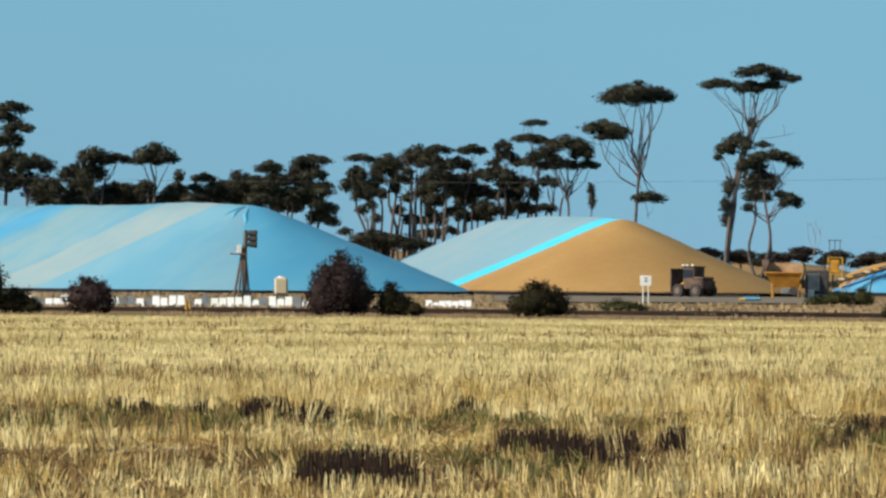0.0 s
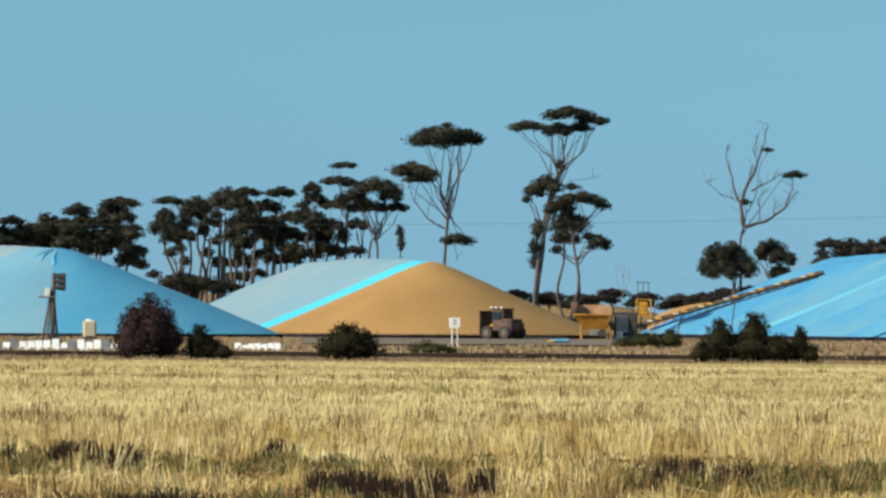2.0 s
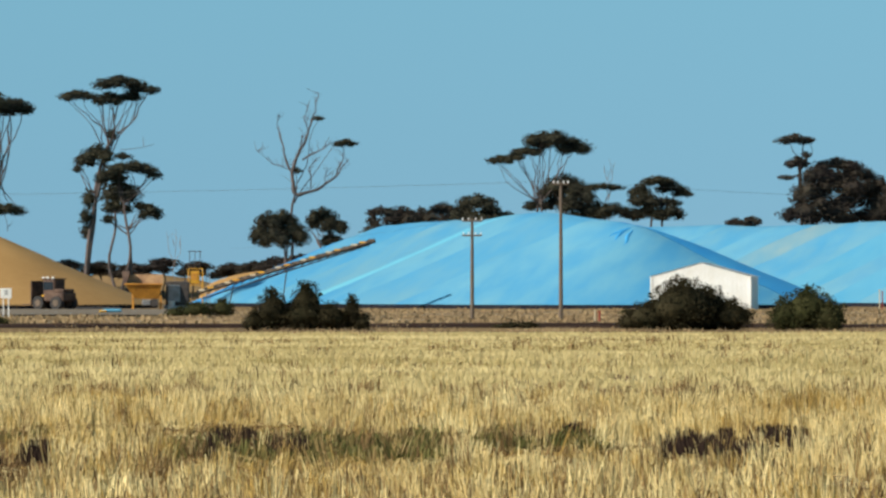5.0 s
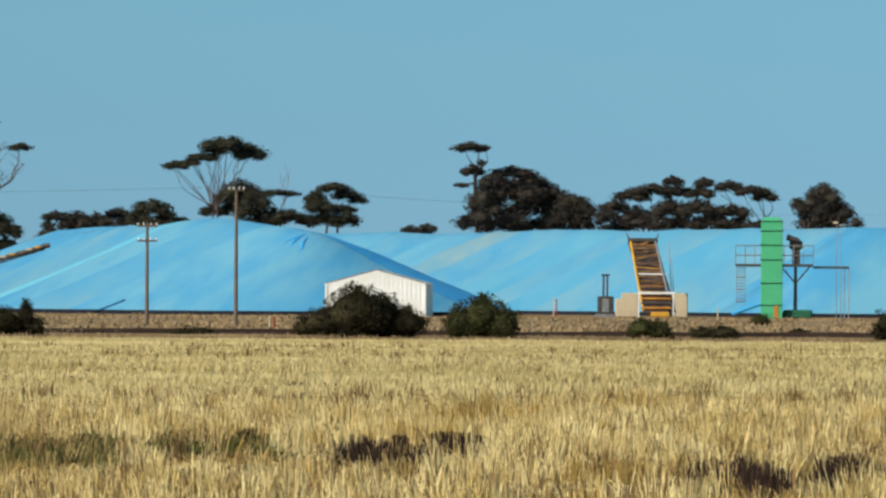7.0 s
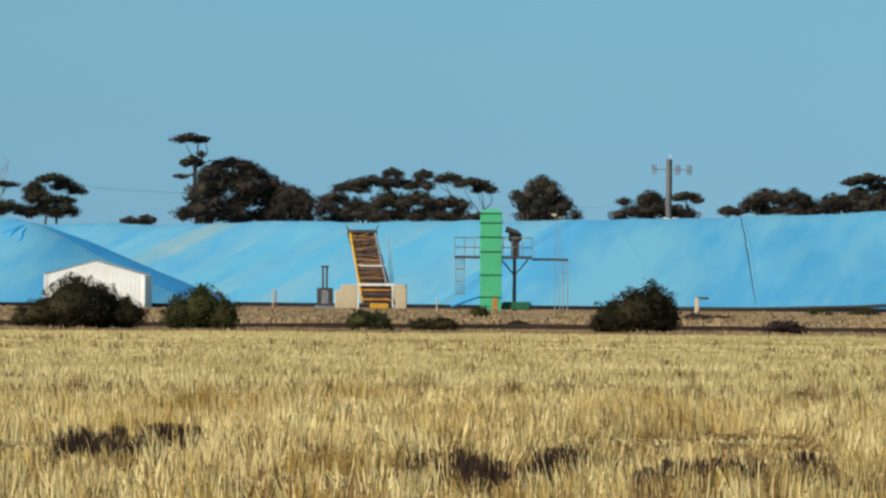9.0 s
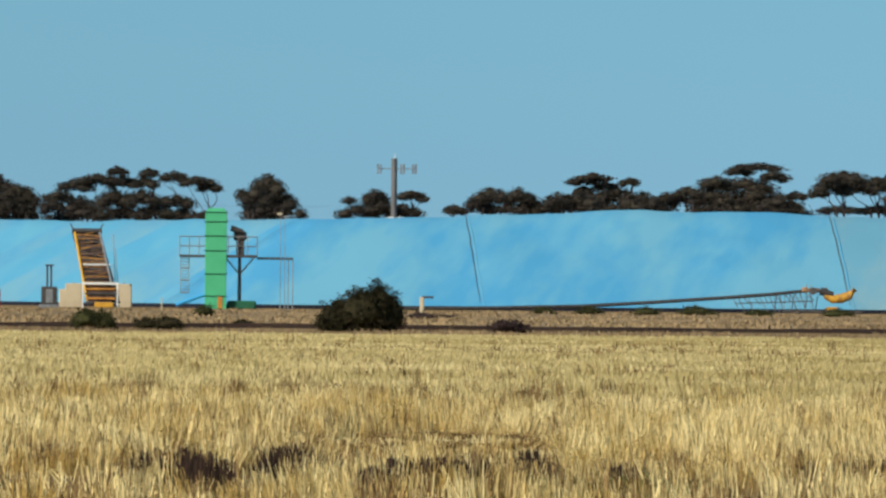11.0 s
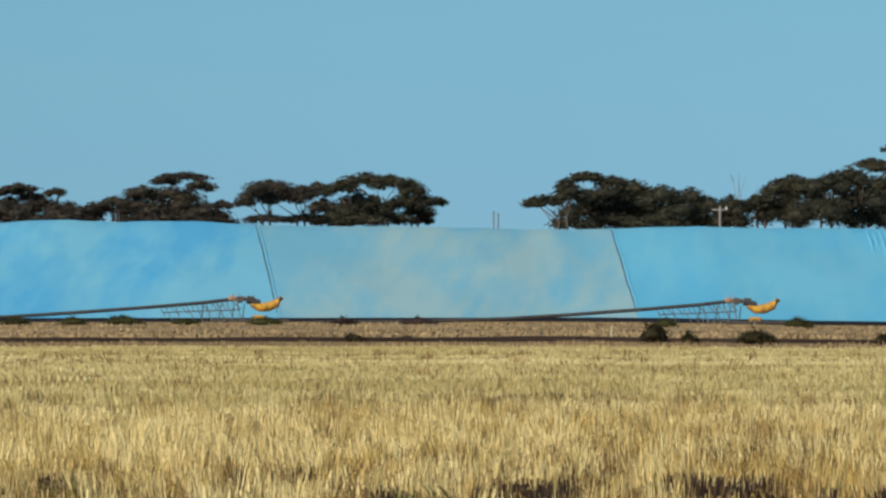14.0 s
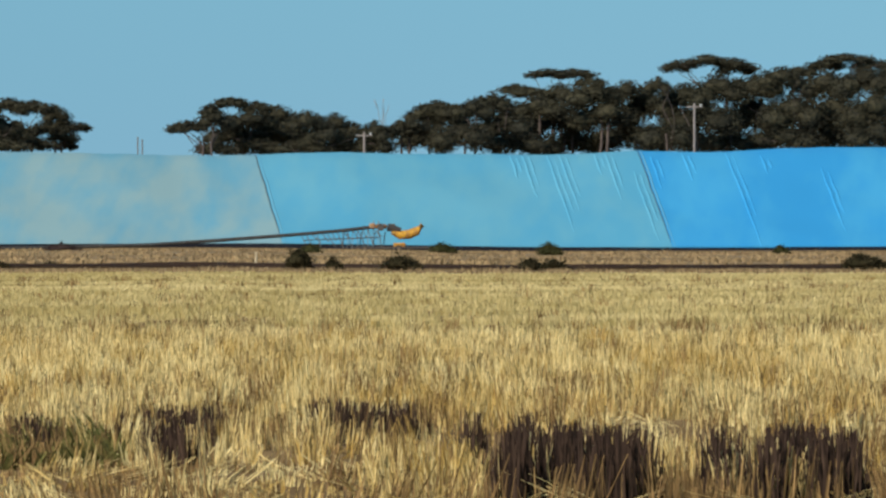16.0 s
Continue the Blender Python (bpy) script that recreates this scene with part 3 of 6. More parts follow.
gum(43, 752, [(54, 221, 28, 6), (39, 168, 26, 9), (55, 151, 39, 9), (44, 134, 22, 13)],
    [(42, 43, 146)], "slender gum tree with a flat dark olive crown", full=1.6)
gum(104, 746, [(109, 228, 18, 7), (114, 211, 22, 8), (99, 178, 35, 11), (121, 167, 28, 9), (79, 121, 25, 9)],
    [(101, 104, 161), (111, 113, 166)], "slender gum tree with a flat dark olive crown", full=1.6)
gum(157, 750, [(166, 269, 23, 4), (154, 242, 31, 6), (181, 237, 20, 4), (129, 147, 20, 13), (135, 122, 32, 8), (165, 142, 15, 13)],
    [(154, 157, 167), (167, 171, 187)], "tall thin gum with sparse airy tiers", full=1.6)
gum(215, 744, [(221, 233, 46, 11), (179, 212, 33, 9), (247, 217, 23, 9), (209, 197, 50, 7), (261, 197, 18, 6)],
    [(213, 215, 137), (221, 223, 147)], "spreading gum with a broad domed crown", full=1.6)
gum(266, 742, [(267, 135, 7, 18), (264, 152, 6, 8)],
    [(265, 266, 113)], "thin young gum with sparse leaves", thick=0.5, full=1.6)
gum(-116, 745, [(-121, 65, 46, 8), (-79, 56, 42, 10), (-39, 52, 32, 7), (-170, 73, 16, 6)],
    [(-116, -116, 57), (-61, -61, 48)], "low dark scrub between the stacks", full=1.6)
# stems deeper in the wood
gum(-119, 760, [(-116, 143, 24, 11), (-125, 120, 14, 8)],
    [(-122, -119, 124), (-108, -106, 134)], "slender gum deep in the wood", full=1.25, twigs=2)
gum(-72, 760, [(-69, 167, 22, 8), (-59, 133, 15, 9)],
    [(-75, -72, 137), (-61, -59, 147)], "slender gum deep in the wood", full=1.25, twigs=2)
gum(-36, 760, [(-33, 146, 20, 11), (-16, 134, 20, 11), (-21, 161, 18, 6)],
    [(-39, -36, 138), (-25, -23, 148)], "slender gum deep in the wood", full=1.25, twigs=2)
gum(18, 760, [(21, 144, 28, 11), (24, 111, 24, 9), (29, 171, 16, 6)],
    [(15, 18, 115), (29, 31, 125)], "slender gum deep in the wood", full=1.25, twigs=2)
gum(66, 760, [(69, 178, 24, 8), (74, 146, 26, 10), (67, 108, 20, 7)],
    [(63, 66, 112), (77, 79, 122)], "slender gum deep in the wood", full=1.25, twigs=2)
gum(106, 760, [(109, 144, 28, 10), (104, 111, 30, 7), (91, 196, 16, 6)],
    [(103, 106, 115), (117, 119, 125)], "slender gum deep in the wood", full=1.25, twigs=2)
gum(142, 760, [(145, 199, 24, 7), (145, 165, 26, 9), (151, 117, 20, 8)],
    [(139, 142, 121), (153, 155, 131)], "slender gum deep in the wood", full=1.25, twigs=2)
gum(186, 760, [(189, 165, 20, 9), (189, 195, 24, 7), (181, 119, 28, 7)],
    [(183, 186, 123), (197, 199, 133)], "slender gum deep in the wood", full=1.25, twigs=2)
gum(-692, 727, [(-689, 127, 40, 12)],
    [(-695, -692, 131), (-681, -679, 141)], "slender gum deep in the wood", full=1.25, twigs=2)
gum(-632, 735, [(-629, 142, 36, 10), (-629, 124, 40, 10)],
    [(-635, -632, 128), (-621, -619, 138)], "slender gum deep in the wood", full=1.25, twigs=2)
gum(-562, 743, [(-559, 147, 34, 8), (-549, 125, 44, 9)],
    [(-565, -562, 128), (-551, -549, 138)], "slender gum deep in the wood", full=1.25, twigs=2)
gum(-463, 731, [(-455, 127, 40, 9)],
    [(-466, -463, 131), (-452, -450, 141)], "slender gum deep in the wood", full=1.25, twigs=2)
gum(-393, 739, [(-395, 125, 40, 9), (-385, 153, 24, 8)],
    [(-396, -393, 129), (-382, -380, 140)], "slender gum deep in the wood", full=1.25, twigs=2)
gum(-333, 727, [(-330, 144, 36, 10), (-325, 164, 22, 7)],
    [(-336, -333, 148), (-322, -320, 158)], "slender gum deep in the wood", full=1.25, twigs=2)
gum(-273, 735, [(-270, 164, 30, 9), (-265, 132, 40, 12), (-275, 116, 30, 8)],
    [(-276, -273, 120), (-262, -260, 130)], "slender gum deep in the wood", full=1.25, twigs=2)
gum(-133, 754, [(-140, 111, 14, 9), (-114, 97, 12, 9)],
    [(-136, -133, 101), (-123, -121, 111)], "low leafy gum at the foot of the wood", full=1.3, twigs=2)
gum(-64, 762, [(-51, 98, 18, 9), (-76, 112, 14, 9)],
    [(-67, -64, 102), (-53, -51, 112)], "low leafy gum at the foot of the wood", full=1.3, twigs=2)
gum(-19, 770, [(-11, 98, 24, 11), (-21, 72, 28, 8), (14, 78, 20, 6)],
    [(-22, -19, 76), (-8, -6, 86)], "low leafy gum at the foot of the wood", full=1.3, twigs=2)
gum(41, 758, [(39, 104, 18, 10), (74, 101, 22, 6)],
    [(38, 41, 105), (52, 54, 115)], "low leafy gum at the foot of the wood", full=1.3, twigs=2)
# the tall pair over the bare grain
gum(350, 700, [(346, 326, 58, 13), (320, 317, 46, 11), (384, 320, 30, 8), (284, 262, 38, 9), (304, 256, 30, 7), (298, 245, 28, 4), (368, 140, 29, 7), (348, 136, 11, 6)],
    [(343, 350, 193)], "tall gum with a flat umbrella crown on bare limbs",
    bare=((350, 193, 336, 248, 0.17), (336, 248, 313, 302, 0.1), (336, 248, 343, 308, 0.08), (351, 198, 368, 253, 0.2), (368, 253, 371, 308, 0.12), (368, 253, 390, 308, 0.09), (350, 193, 352, 258, 0.12), (352, 258, 358, 308, 0.08), (344, 158, 313, 176, 0.14), (313, 176, 290, 205, 0.1), (290, 205, 277, 249, 0.07), (290, 205, 300, 247, 0.06), (313, 176, 323, 213, 0.06), (323, 213, 313, 247, 0.05), (358, 133, 366, 100, 0.05)), twigs=2, full=1.65)
gum(520, 690, [(563, 364, 52, 8), (604, 351, 30, 6), (488, 341, 33, 6), (544, 336, 28, 8), (580, 339, 21, 5), (524, 237, 29, 11), (503, 227, 20, 8), (568, 233, 16, 5), (549, 271, 9, 8), (488, 209, 10, 4), (508, 154, 14, 15), (503, 124, 12, 11), (504, 99, 12, 10)],
    [(493, 520, 169), (496, 543, 254)], "tall gum with tiered dark crowns",
    bare=((520, 169, 544, 254, 0.3), (544, 254, 533, 284, 0.14), (533, 284, 503, 309, 0.1), (503, 309, 478, 338, 0.07), (545, 254, 553, 294, 0.2), (553, 294, 543, 334, 0.12), (553, 294, 573, 349, 0.12), (546, 259, 586, 294, 0.15), (586, 294, 610, 344, 0.1), (586, 294, 596, 349, 0.07), (533, 284, 523, 334, 0.06), (563, 244, 623, 254, 0.04)), twigs=2, full=1.65)
gum(554, 684, [(588, 214, 46, 8), (624, 200, 17, 7), (548, 199, 28, 11), (564, 171, 35, 14), (558, 144, 28, 8), (618, 135, 22, 9), (600, 145, 13, 6), (543, 121, 14, 6)],
    [(553, 554, 139), (570, 578, 107), (562, 570, 159)], "leaning gum with layered dark crown",
    bare=((578, 107, 616, 130, 0.09),), twigs=3, full=1.65)
# half dead gum and its round neighbours
gum(873, 745, [(961, 257, 21, 4), (914, 300, 10, 3), (875, 207, 9, 4)],
    [(859, 873, 167)], "half dead gum with bare twisting limbs",
    bare=((873, 167, 869, 209, 0.34), (869, 209, 881, 243, 0.3), (881, 243, 896, 274, 0.24), (896, 274, 906, 306, 0.16), (906, 306, 913, 346, 0.08), (869, 202, 853, 239, 0.2), (853, 239, 841, 283, 0.12), (841, 283, 843, 306, 0.06), (875, 164, 912, 174, 0.3), (912, 174, 946, 198, 0.22), (946, 198, 968, 228, 0.12), (946, 198, 956, 224, 0.12), (956, 224, 958, 252, 0.08), (886, 227, 914, 242, 0.16), (914, 242, 934, 255, 0.1), (867, 209, 831, 221, 0.07), (831, 221, 805, 243, 0.05), (900, 177, 898, 212, 0.09), (898, 212, 910, 227, 0.06), (925, 184, 930, 212, 0.07), (896, 272, 888, 303, 0.07), (888, 303, 896, 323, 0.05), (881, 243, 886, 271, 0.1)), twigs=1, fuzz=5, full=1.65)
gum(851, 742, [(826, 119, 27, 13), (811, 96, 18, 13), (851, 122, 28, 11), (867, 98, 31, 17), (836, 92, 31, 14)],
    [(853, 851, 82), (861, 859, 82)], "round crowned gum beside a dead one", full=1.65)
gum(915, 748, [(920, 127, 29, 13), (940, 112, 25, 9), (956, 106, 14, 9), (905, 116, 16, 11), (936, 87, 20, 8), (945, 68, 14, 6)],
    [(912, 915, 82), (930, 932, 87)], "round crowned gum beside a dead one", full=1.65)
gum(1022, 737, [(1025, 135, 28, 8), (1015, 103, 24, 10), (1010, 118, 14, 8)],
    [(1019, 1022, 107), (1033, 1035, 117)], "dense dark olive mallee gum behind the stack", leaf=LEAF2, group="mallee gums behind the stacks")
gum(1075, 745, [(1060, 128, 32, 15), (1095, 128, 30, 14), (1078, 118, 30, 10)],
    [(1072, 1075, 122), (1086, 1088, 132)], "dense dark olive mallee gum behind the stack", leaf=LEAF2, group="mallee gums behind the stacks")
gum(1139, 753, [(1135, 141, 28, 10), (1150, 123, 32, 12)],
    [(1136, 1139, 127), (1150, 1152, 137)], "dense dark olive mallee gum behind the stack", leaf=LEAF2, group="mallee gums behind the stacks")
gum(1190, 745, [(1195, 152, 40, 11), (1170, 135, 24, 8), (1218, 130, 26, 11), (1190, 122, 34, 8), (1246, 128, 18, 5)],
    [(1190, 1190, 126), (1202, 1202, 130)], "slender gum tree with a flat dark olive crown", full=1.65)
# the broad gum over the third stack
gum(1302, 845, [(1335, 260, 50, 11), (1312, 265, 40, 9), (1367, 251, 33, 9), (1282, 242, 30, 6), (1237, 227, 25, 5), (1259, 232, 20, 4), (1302, 148, 24, 7)],
    [(1299, 1302, 150), (1309, 1307, 160)], "broad gum with a high flat crown and open limbs",
    bare=((1302, 150, 1267, 190, 0.12), (1267, 190, 1235, 221, 0.08), (1303, 155, 1282, 200, 0.12), (1282, 200, 1265, 228, 0.08), (1305, 160, 1297, 210, 0.14), (1297, 210, 1287, 238, 0.08), (1307, 160, 1322, 210, 0.14), (1322, 210, 1325, 245, 0.09), (1307, 165, 1347, 216, 0.12), (1347, 216, 1367, 243, 0.08), (1312, 190, 1309, 245, 0.07), (1337, 200, 1343, 245, 0.06)), twigs=2, full=1.65)
gum(1351, 845, [(1352, 183, 39, 15), (1327, 174, 24, 10), (1377, 165, 31, 12), (1367, 146, 32, 10), (1337, 155, 24, 10)],
    [(1349, 1351, 156)], "slender gum tree with a flat dark olive crown", full=1.65)
gum(1422, 845, [(1417, 179, 42, 4), (1407, 141, 28, 9), (1439, 137, 42, 8), (1389, 130, 42, 6)],
    [(1422, 1422, 151)], "slender gum tree with a flat dark olive crown", full=1.65)
gum(1506, 845, [(1516, 190, 35, 6), (1538, 177, 30, 6), (1558, 168, 18, 4), (1491, 157, 28, 9), (1481, 172, 21, 8), (1528, 152, 32, 5), (1496, 134, 40, 9), (1538, 133, 27, 9)],
    [(1504, 1506, 150), (1518, 1520, 157)], "spreading gum with open dark crown", full=1.65)
# mallee groves behind the long stack
gum(1666, 795, [(1651, 116, 19, 5), (1681, 120, 17, 5), (1666, 111, 24, 4)],
    [(1666, 1666, 112)], "small dark mallee behind the stack", leaf=LEAF2, group="mallee gums behind the stacks", full=1.65, twigs=2)
gum(1763, 795, [(1756, 263, 33, 7), (1779, 261, 14, 5), (1761, 222, 23, 8), (1741, 194, 16, 4), (1777, 234, 8, 6)],
    [(1764, 1763, 214), (1771, 1769, 229)], "gum with a small tuft crown above a grove", leaf=LEAF2, twigs=2)
gum(1773, 790, [(1801, 201, 35, 11), (1781, 169, 35, 17), (1801, 144, 52, 15), (1761, 133, 31, 11)],
    [(1770, 1773, 137), (1784, 1786, 147)], "dense dark brown-olive mallee gum behind the stack", leaf=LEAF2, group="mallee gums behind the stacks", full=1.65, twigs=2)
gum(1828, 798, [(1831, 219, 47, 8), (1831, 184, 62, 15), (1811, 124, 52, 9)],
    [(1825, 1828, 128), (1839, 1841, 138)], "dense dark brown-olive mallee gum behind the stack", leaf=LEAF2, group="mallee gums behind the stacks", full=1.65, twigs=2)
gum(1883, 806, [(1863, 201, 42, 12), (1903, 179, 36, 12), (1871, 159, 62, 17), (1881, 124, 62, 9)],
    [(1880, 1883, 128), (1894, 1896, 138)], "dense dark brown-olive mallee gum behind the stack", leaf=LEAF2, group="mallee gums behind the stacks", full=1.65, twigs=2)
gum(1940, 794, [(1941, 165, 34, 12), (1923, 139, 42, 15), (1957, 153, 25, 10), (1956, 129, 24, 10)],
    [(1937, 1940, 133), (1951, 1953, 143)], "dense dark brown-olive mallee gum behind the stack", leaf=LEAF2, group="mallee gums behind the stacks", full=1.65, twigs=2)
gum(2008, 764, [(2011, 159, 31, 8), (2001, 141, 27, 10), (2011, 119, 31, 6)],
    [(2005, 2008, 123), (2019, 2021, 133)], "layered mallee gum with gaps under its flat crown", leaf=LEAF2, group="mallee gums behind the stacks", full=1.6, twigs=2)
gum(2062, 772, [(2080, 189, 47, 7), (2041, 179, 36, 7), (2050, 143, 31, 12), (2060, 128, 52, 9)],
    [(2059, 2062, 132), (2073, 2075, 142)], "layered mallee gum with gaps under its flat crown", leaf=LEAF2, group="mallee gums behind the stacks", full=1.6, twigs=2)
gum(2117, 780, [(2115, 204, 18, 6), (2125, 185, 36, 8), (2110, 155, 42, 13), (2130, 130, 52, 10)],
    [(2114, 2117, 134), (2128, 2130, 144)], "layered mallee gum with gaps under its flat crown", leaf=LEAF2, group="mallee gums behind the stacks", full=1.6, twigs=2)
gum(2167, 768, [(2170, 202, 18, 6), (2165, 185, 25, 7), (2160, 158, 37, 11), (2180, 135, 42, 10)],
    [(2164, 2167, 139), (2178, 2180, 149)], "layered mallee gum with gaps under its flat crown", leaf=LEAF2, group="mallee gums behind the stacks", full=1.6, twigs=2)
gum(2222, 776, [(2215, 195, 29, 7), (2220, 152, 38, 9), (2230, 128, 42, 8)],
    [(2219, 2222, 132), (2233, 2235, 142)], "layered mallee gum with gaps under its flat crown", leaf=LEAF2, group="mallee gums behind the stacks", full=1.6, twigs=2)
gum(2267, 764, [(2255, 188, 36, 6), (2276, 178, 25, 6), (2272, 125, 32, 7)],
    [(2264, 2267, 129), (2278, 2280, 139)], "layered mallee gum with gaps under its flat crown", leaf=LEAF2, group="mallee gums behind the stacks", full=1.6, twigs=2)
gum(2347, 742, [(2360, 160, 31, 13), (2335, 165, 15, 8)],
    [(2344, 2347, 164), (2358, 2360, 174)], "dense dark brown-olive mallee gum behind the stack", leaf=LEAF2, group="mallee gums behind the stacks", full=1.65, twigs=2)
gum(2395, 750, [(2380, 180, 35, 15), (2402, 155, 35, 15), (2375, 135, 46, 13), (2440, 130, 15, 8)],
    [(2392, 2395, 134), (2406, 2408, 144)], "dense dark brown-olive mallee gum behind the stack", leaf=LEAF2, group="mallee gums behind the stacks", full=1.65, twigs=2)
gum(2552, 734, [(2540, 136, 47, 8), (2570, 162, 27, 10), (2525, 156, 14, 6), (2585, 142, 42, 10)],
    [(2549, 2552, 141), (2563, 2565, 151)], "dense dark brown-olive mallee gum behind the stack", leaf=LEAF2, group="mallee gums behind the stacks", full=1.65, twigs=2)
gum(2624, 742, [(2620, 137, 38, 9), (2635, 167, 29, 6), (2655, 159, 15, 4)],
    [(2621, 2624, 141), (2635, 2637, 151)], "dense dark brown-olive mallee gum behind the stack", leaf=LEAF2, group="mallee gums behind the stacks", full=1.65, twigs=2)
gum(2710, 730, [(2710, 143, 21, 5), (2717, 139, 18, 4)],
    [(2710, 2710, 140)], "small dark mallee behind the stack", leaf=LEAF2, group="mallee gums behind the stacks", full=1.65, twigs=2)
gum(2767, 716, [(2775, 168, 35, 10), (2755, 152, 29, 10)],
    [(2764, 2767, 156), (2778, 2780, 166)], "dense dark brown-olive mallee gum behind the stack", leaf=LEAF2, group="mallee gums behind the stacks", full=1.65, twigs=2)
gum(2829, 724, [(2824, 164, 35, 11), (2846, 153, 31, 11), (2804, 143, 52, 6), (2869, 144, 36, 6)],
    [(2826, 2829, 147), (2840, 2842, 157)], "dense dark brown-olive mallee gum behind the stack", leaf=LEAF2, group="mallee gums behind the stacks", full=1.65, twigs=2)
gum(2906, 714, [(2894, 159, 29, 11), (2934, 160, 42, 13)],
    [(2903, 2906, 163), (2917, 2919, 173)], "dense dark brown-olive mallee gum behind the stack", leaf=LEAF2, group="mallee gums behind the stacks", full=1.65, twigs=2)
gum(2961, 722, [(2939, 195, 33, 5), (2956, 201, 38, 5), (2976, 187, 22, 5), (2964, 149, 62, 6), (2939, 178, 18, 5)],
    [(2958, 2961, 153), (2972, 2974, 163)], "dense dark brown-olive mallee gum behind the stack", leaf=LEAF2, group="mallee gums behind the stacks", full=1.65, twigs=2)
gum(3011, 730, [(3020, 194, 21, 5), (2994, 170, 47, 13)],
    [(3008, 3011, 174), (3022, 3024, 184)], "dense dark brown-olive mallee gum behind the stack", leaf=LEAF2, group="mallee gums behind the stacks", full=1.65, twigs=2)
gum(3066, 718, [(3044, 160, 42, 12), (3086, 161, 25, 10), (3044, 147, 62, 6)],
    [(3063, 3066, 152), (3077, 3079, 162)], "dense dark brown-olive mallee gum behind the stack", leaf=LEAF2, group="mallee gums behind the stacks", full=1.65, twigs=2)
gum(3121, 716, [(3124, 176, 31, 7), (3099, 166, 21, 5)],
    [(3118, 3121, 170), (3132, 3134, 180)], "dense dark brown-olive mallee gum behind the stack", leaf=LEAF2, group="mallee gums behind the stacks", full=1.65, twigs=2)
gum(3181, 724, [(3213, 216, 27, 6), (3174, 194, 35, 8), (3164, 166, 52, 13), (3213, 147, 72, 8), (3164, 146, 42, 7)],
    [(3178, 3181, 150), (3192, 3194, 161)], "dense dark brown-olive mallee gum behind the stack", leaf=LEAF2, group="mallee gums behind the stacks", full=1.65, twigs=2)
gum(3240, 732, [(3248, 222, 46, 5), (3223, 189, 62, 9), (3243, 167, 62, 15)],
    [(3237, 3240, 171), (3251, 3253, 181)], "dense dark brown-olive mallee gum behind the stack", leaf=LEAF2, group="mallee gums behind the stacks", full=1.65, twigs=2)
gum(3295, 720, [(3275, 206, 29, 7), (3285, 156, 47, 9), (3315, 172, 20, 5), (3295, 144, 52, 6)],
    [(3292, 3295, 148), (3306, 3308, 158)], "dense dark brown-olive mallee gum behind the stack", leaf=LEAF2, group="mallee gums behind the stacks", full=1.65, twigs=2)
gum(3385, 712, [(3398, 203, 46, 9), (3378, 188, 42, 9), (3353, 175, 20, 4), (3388, 148, 40, 5)],
    [(3382, 3385, 152), (3396, 3398, 162)], "mallee gum with a flat crown on thin stems", leaf=LEAF2, group="mallee gums behind the stacks", full=1.75, twigs=2)
gum(3445, 720, [(3425, 188, 47, 9), (3455, 194, 31, 7), (3463, 148, 52, 5)],
    [(3442, 3445, 152), (3456, 3458, 162)], "mallee gum with a flat crown on thin stems", leaf=LEAF2, group="mallee gums behind the stacks", full=1.75, twigs=2)
gum(3490, 728, [(3483, 198, 35, 8), (3493, 169, 30, 9), (3503, 144, 40, 5)],
    [(3487, 3490, 148), (3501, 3503, 158)], "mallee gum with a flat crown on thin stems", leaf=LEAF2, group="mallee gums behind the stacks", full=1.75, twigs=2)
gum(3535, 718, [(3523, 203, 31, 7), (3555, 174, 42, 15), (3533, 154, 42, 11), (3553, 144, 62, 7)],
    [(3532, 3535, 148), (3546, 3548, 158)], "dense dark brown-olive mallee gum behind the stack", leaf=LEAF, group="mallee gums behind the stacks", full=1.8, twigs=2)
gum(3590, 726, [(3568, 216, 50, 8), (3612, 212, 42, 8), (3585, 165, 42, 13), (3603, 149, 52, 7)],
    [(3587, 3590, 153), (3601, 3603, 163)], "dense dark brown-olive mallee gum behind the stack", leaf=LEAF, group="mallee gums behind the stacks", full=1.8, twigs=2)
gum(3649, 734, [(3652, 199, 29, 9), (3634, 175, 36, 8), (3662, 180, 27, 8), (3694, 177, 20, 5), (3662, 160, 31, 8), (3668, 145, 21, 5)],
    [(3646, 3649, 149), (3660, 3662, 159)], "dense dark brown-olive mallee gum behind the stack", leaf=LEAF, group="mallee gums behind the stacks", full=1.8, twigs=2)
gum(3911, 716, [(3924, 208, 22, 7), (3884, 179, 37, 6), (3864, 174, 21, 4), (3934, 189, 42, 10), (3934, 140, 42, 7)],
    [(3908, 3911, 144), (3922, 3924, 154)], "dense dark brown-olive mallee gum behind the stack", leaf=LEAF, group="mallee gums behind the stacks", full=1.8, twigs=2)
gum(3971, 724, [(3959, 221, 33, 6), (4004, 212, 31, 7), (3994, 188, 62, 11), (3964, 164, 62, 13), (4004, 142, 62, 9)],
    [(3968, 3971, 146), (3982, 3984, 156)], "dense dark brown-olive mallee gum behind the stack", leaf=LEAF, group="mallee gums behind the stacks", full=1.8, twigs=2)
gum(4041, 732, [(4044, 194, 52, 13), (4044, 162, 72, 15)],
    [(4038, 4041, 166), (4052, 4054, 176)], "dense dark brown-olive mallee gum behind the stack", leaf=LEAF, group="mallee gums behind the stacks", full=1.8, twigs=2)
gum(4101, 720, [(4094, 186, 47, 13), (4124, 159, 62, 15), (4084, 142, 62, 9)],
    [(4098, 4101, 146), (4112, 4114, 156)], "dense dark brown-olive mallee gum behind the stack", leaf=LEAF, group="mallee gums behind the stacks", full=1.8, twigs=2)
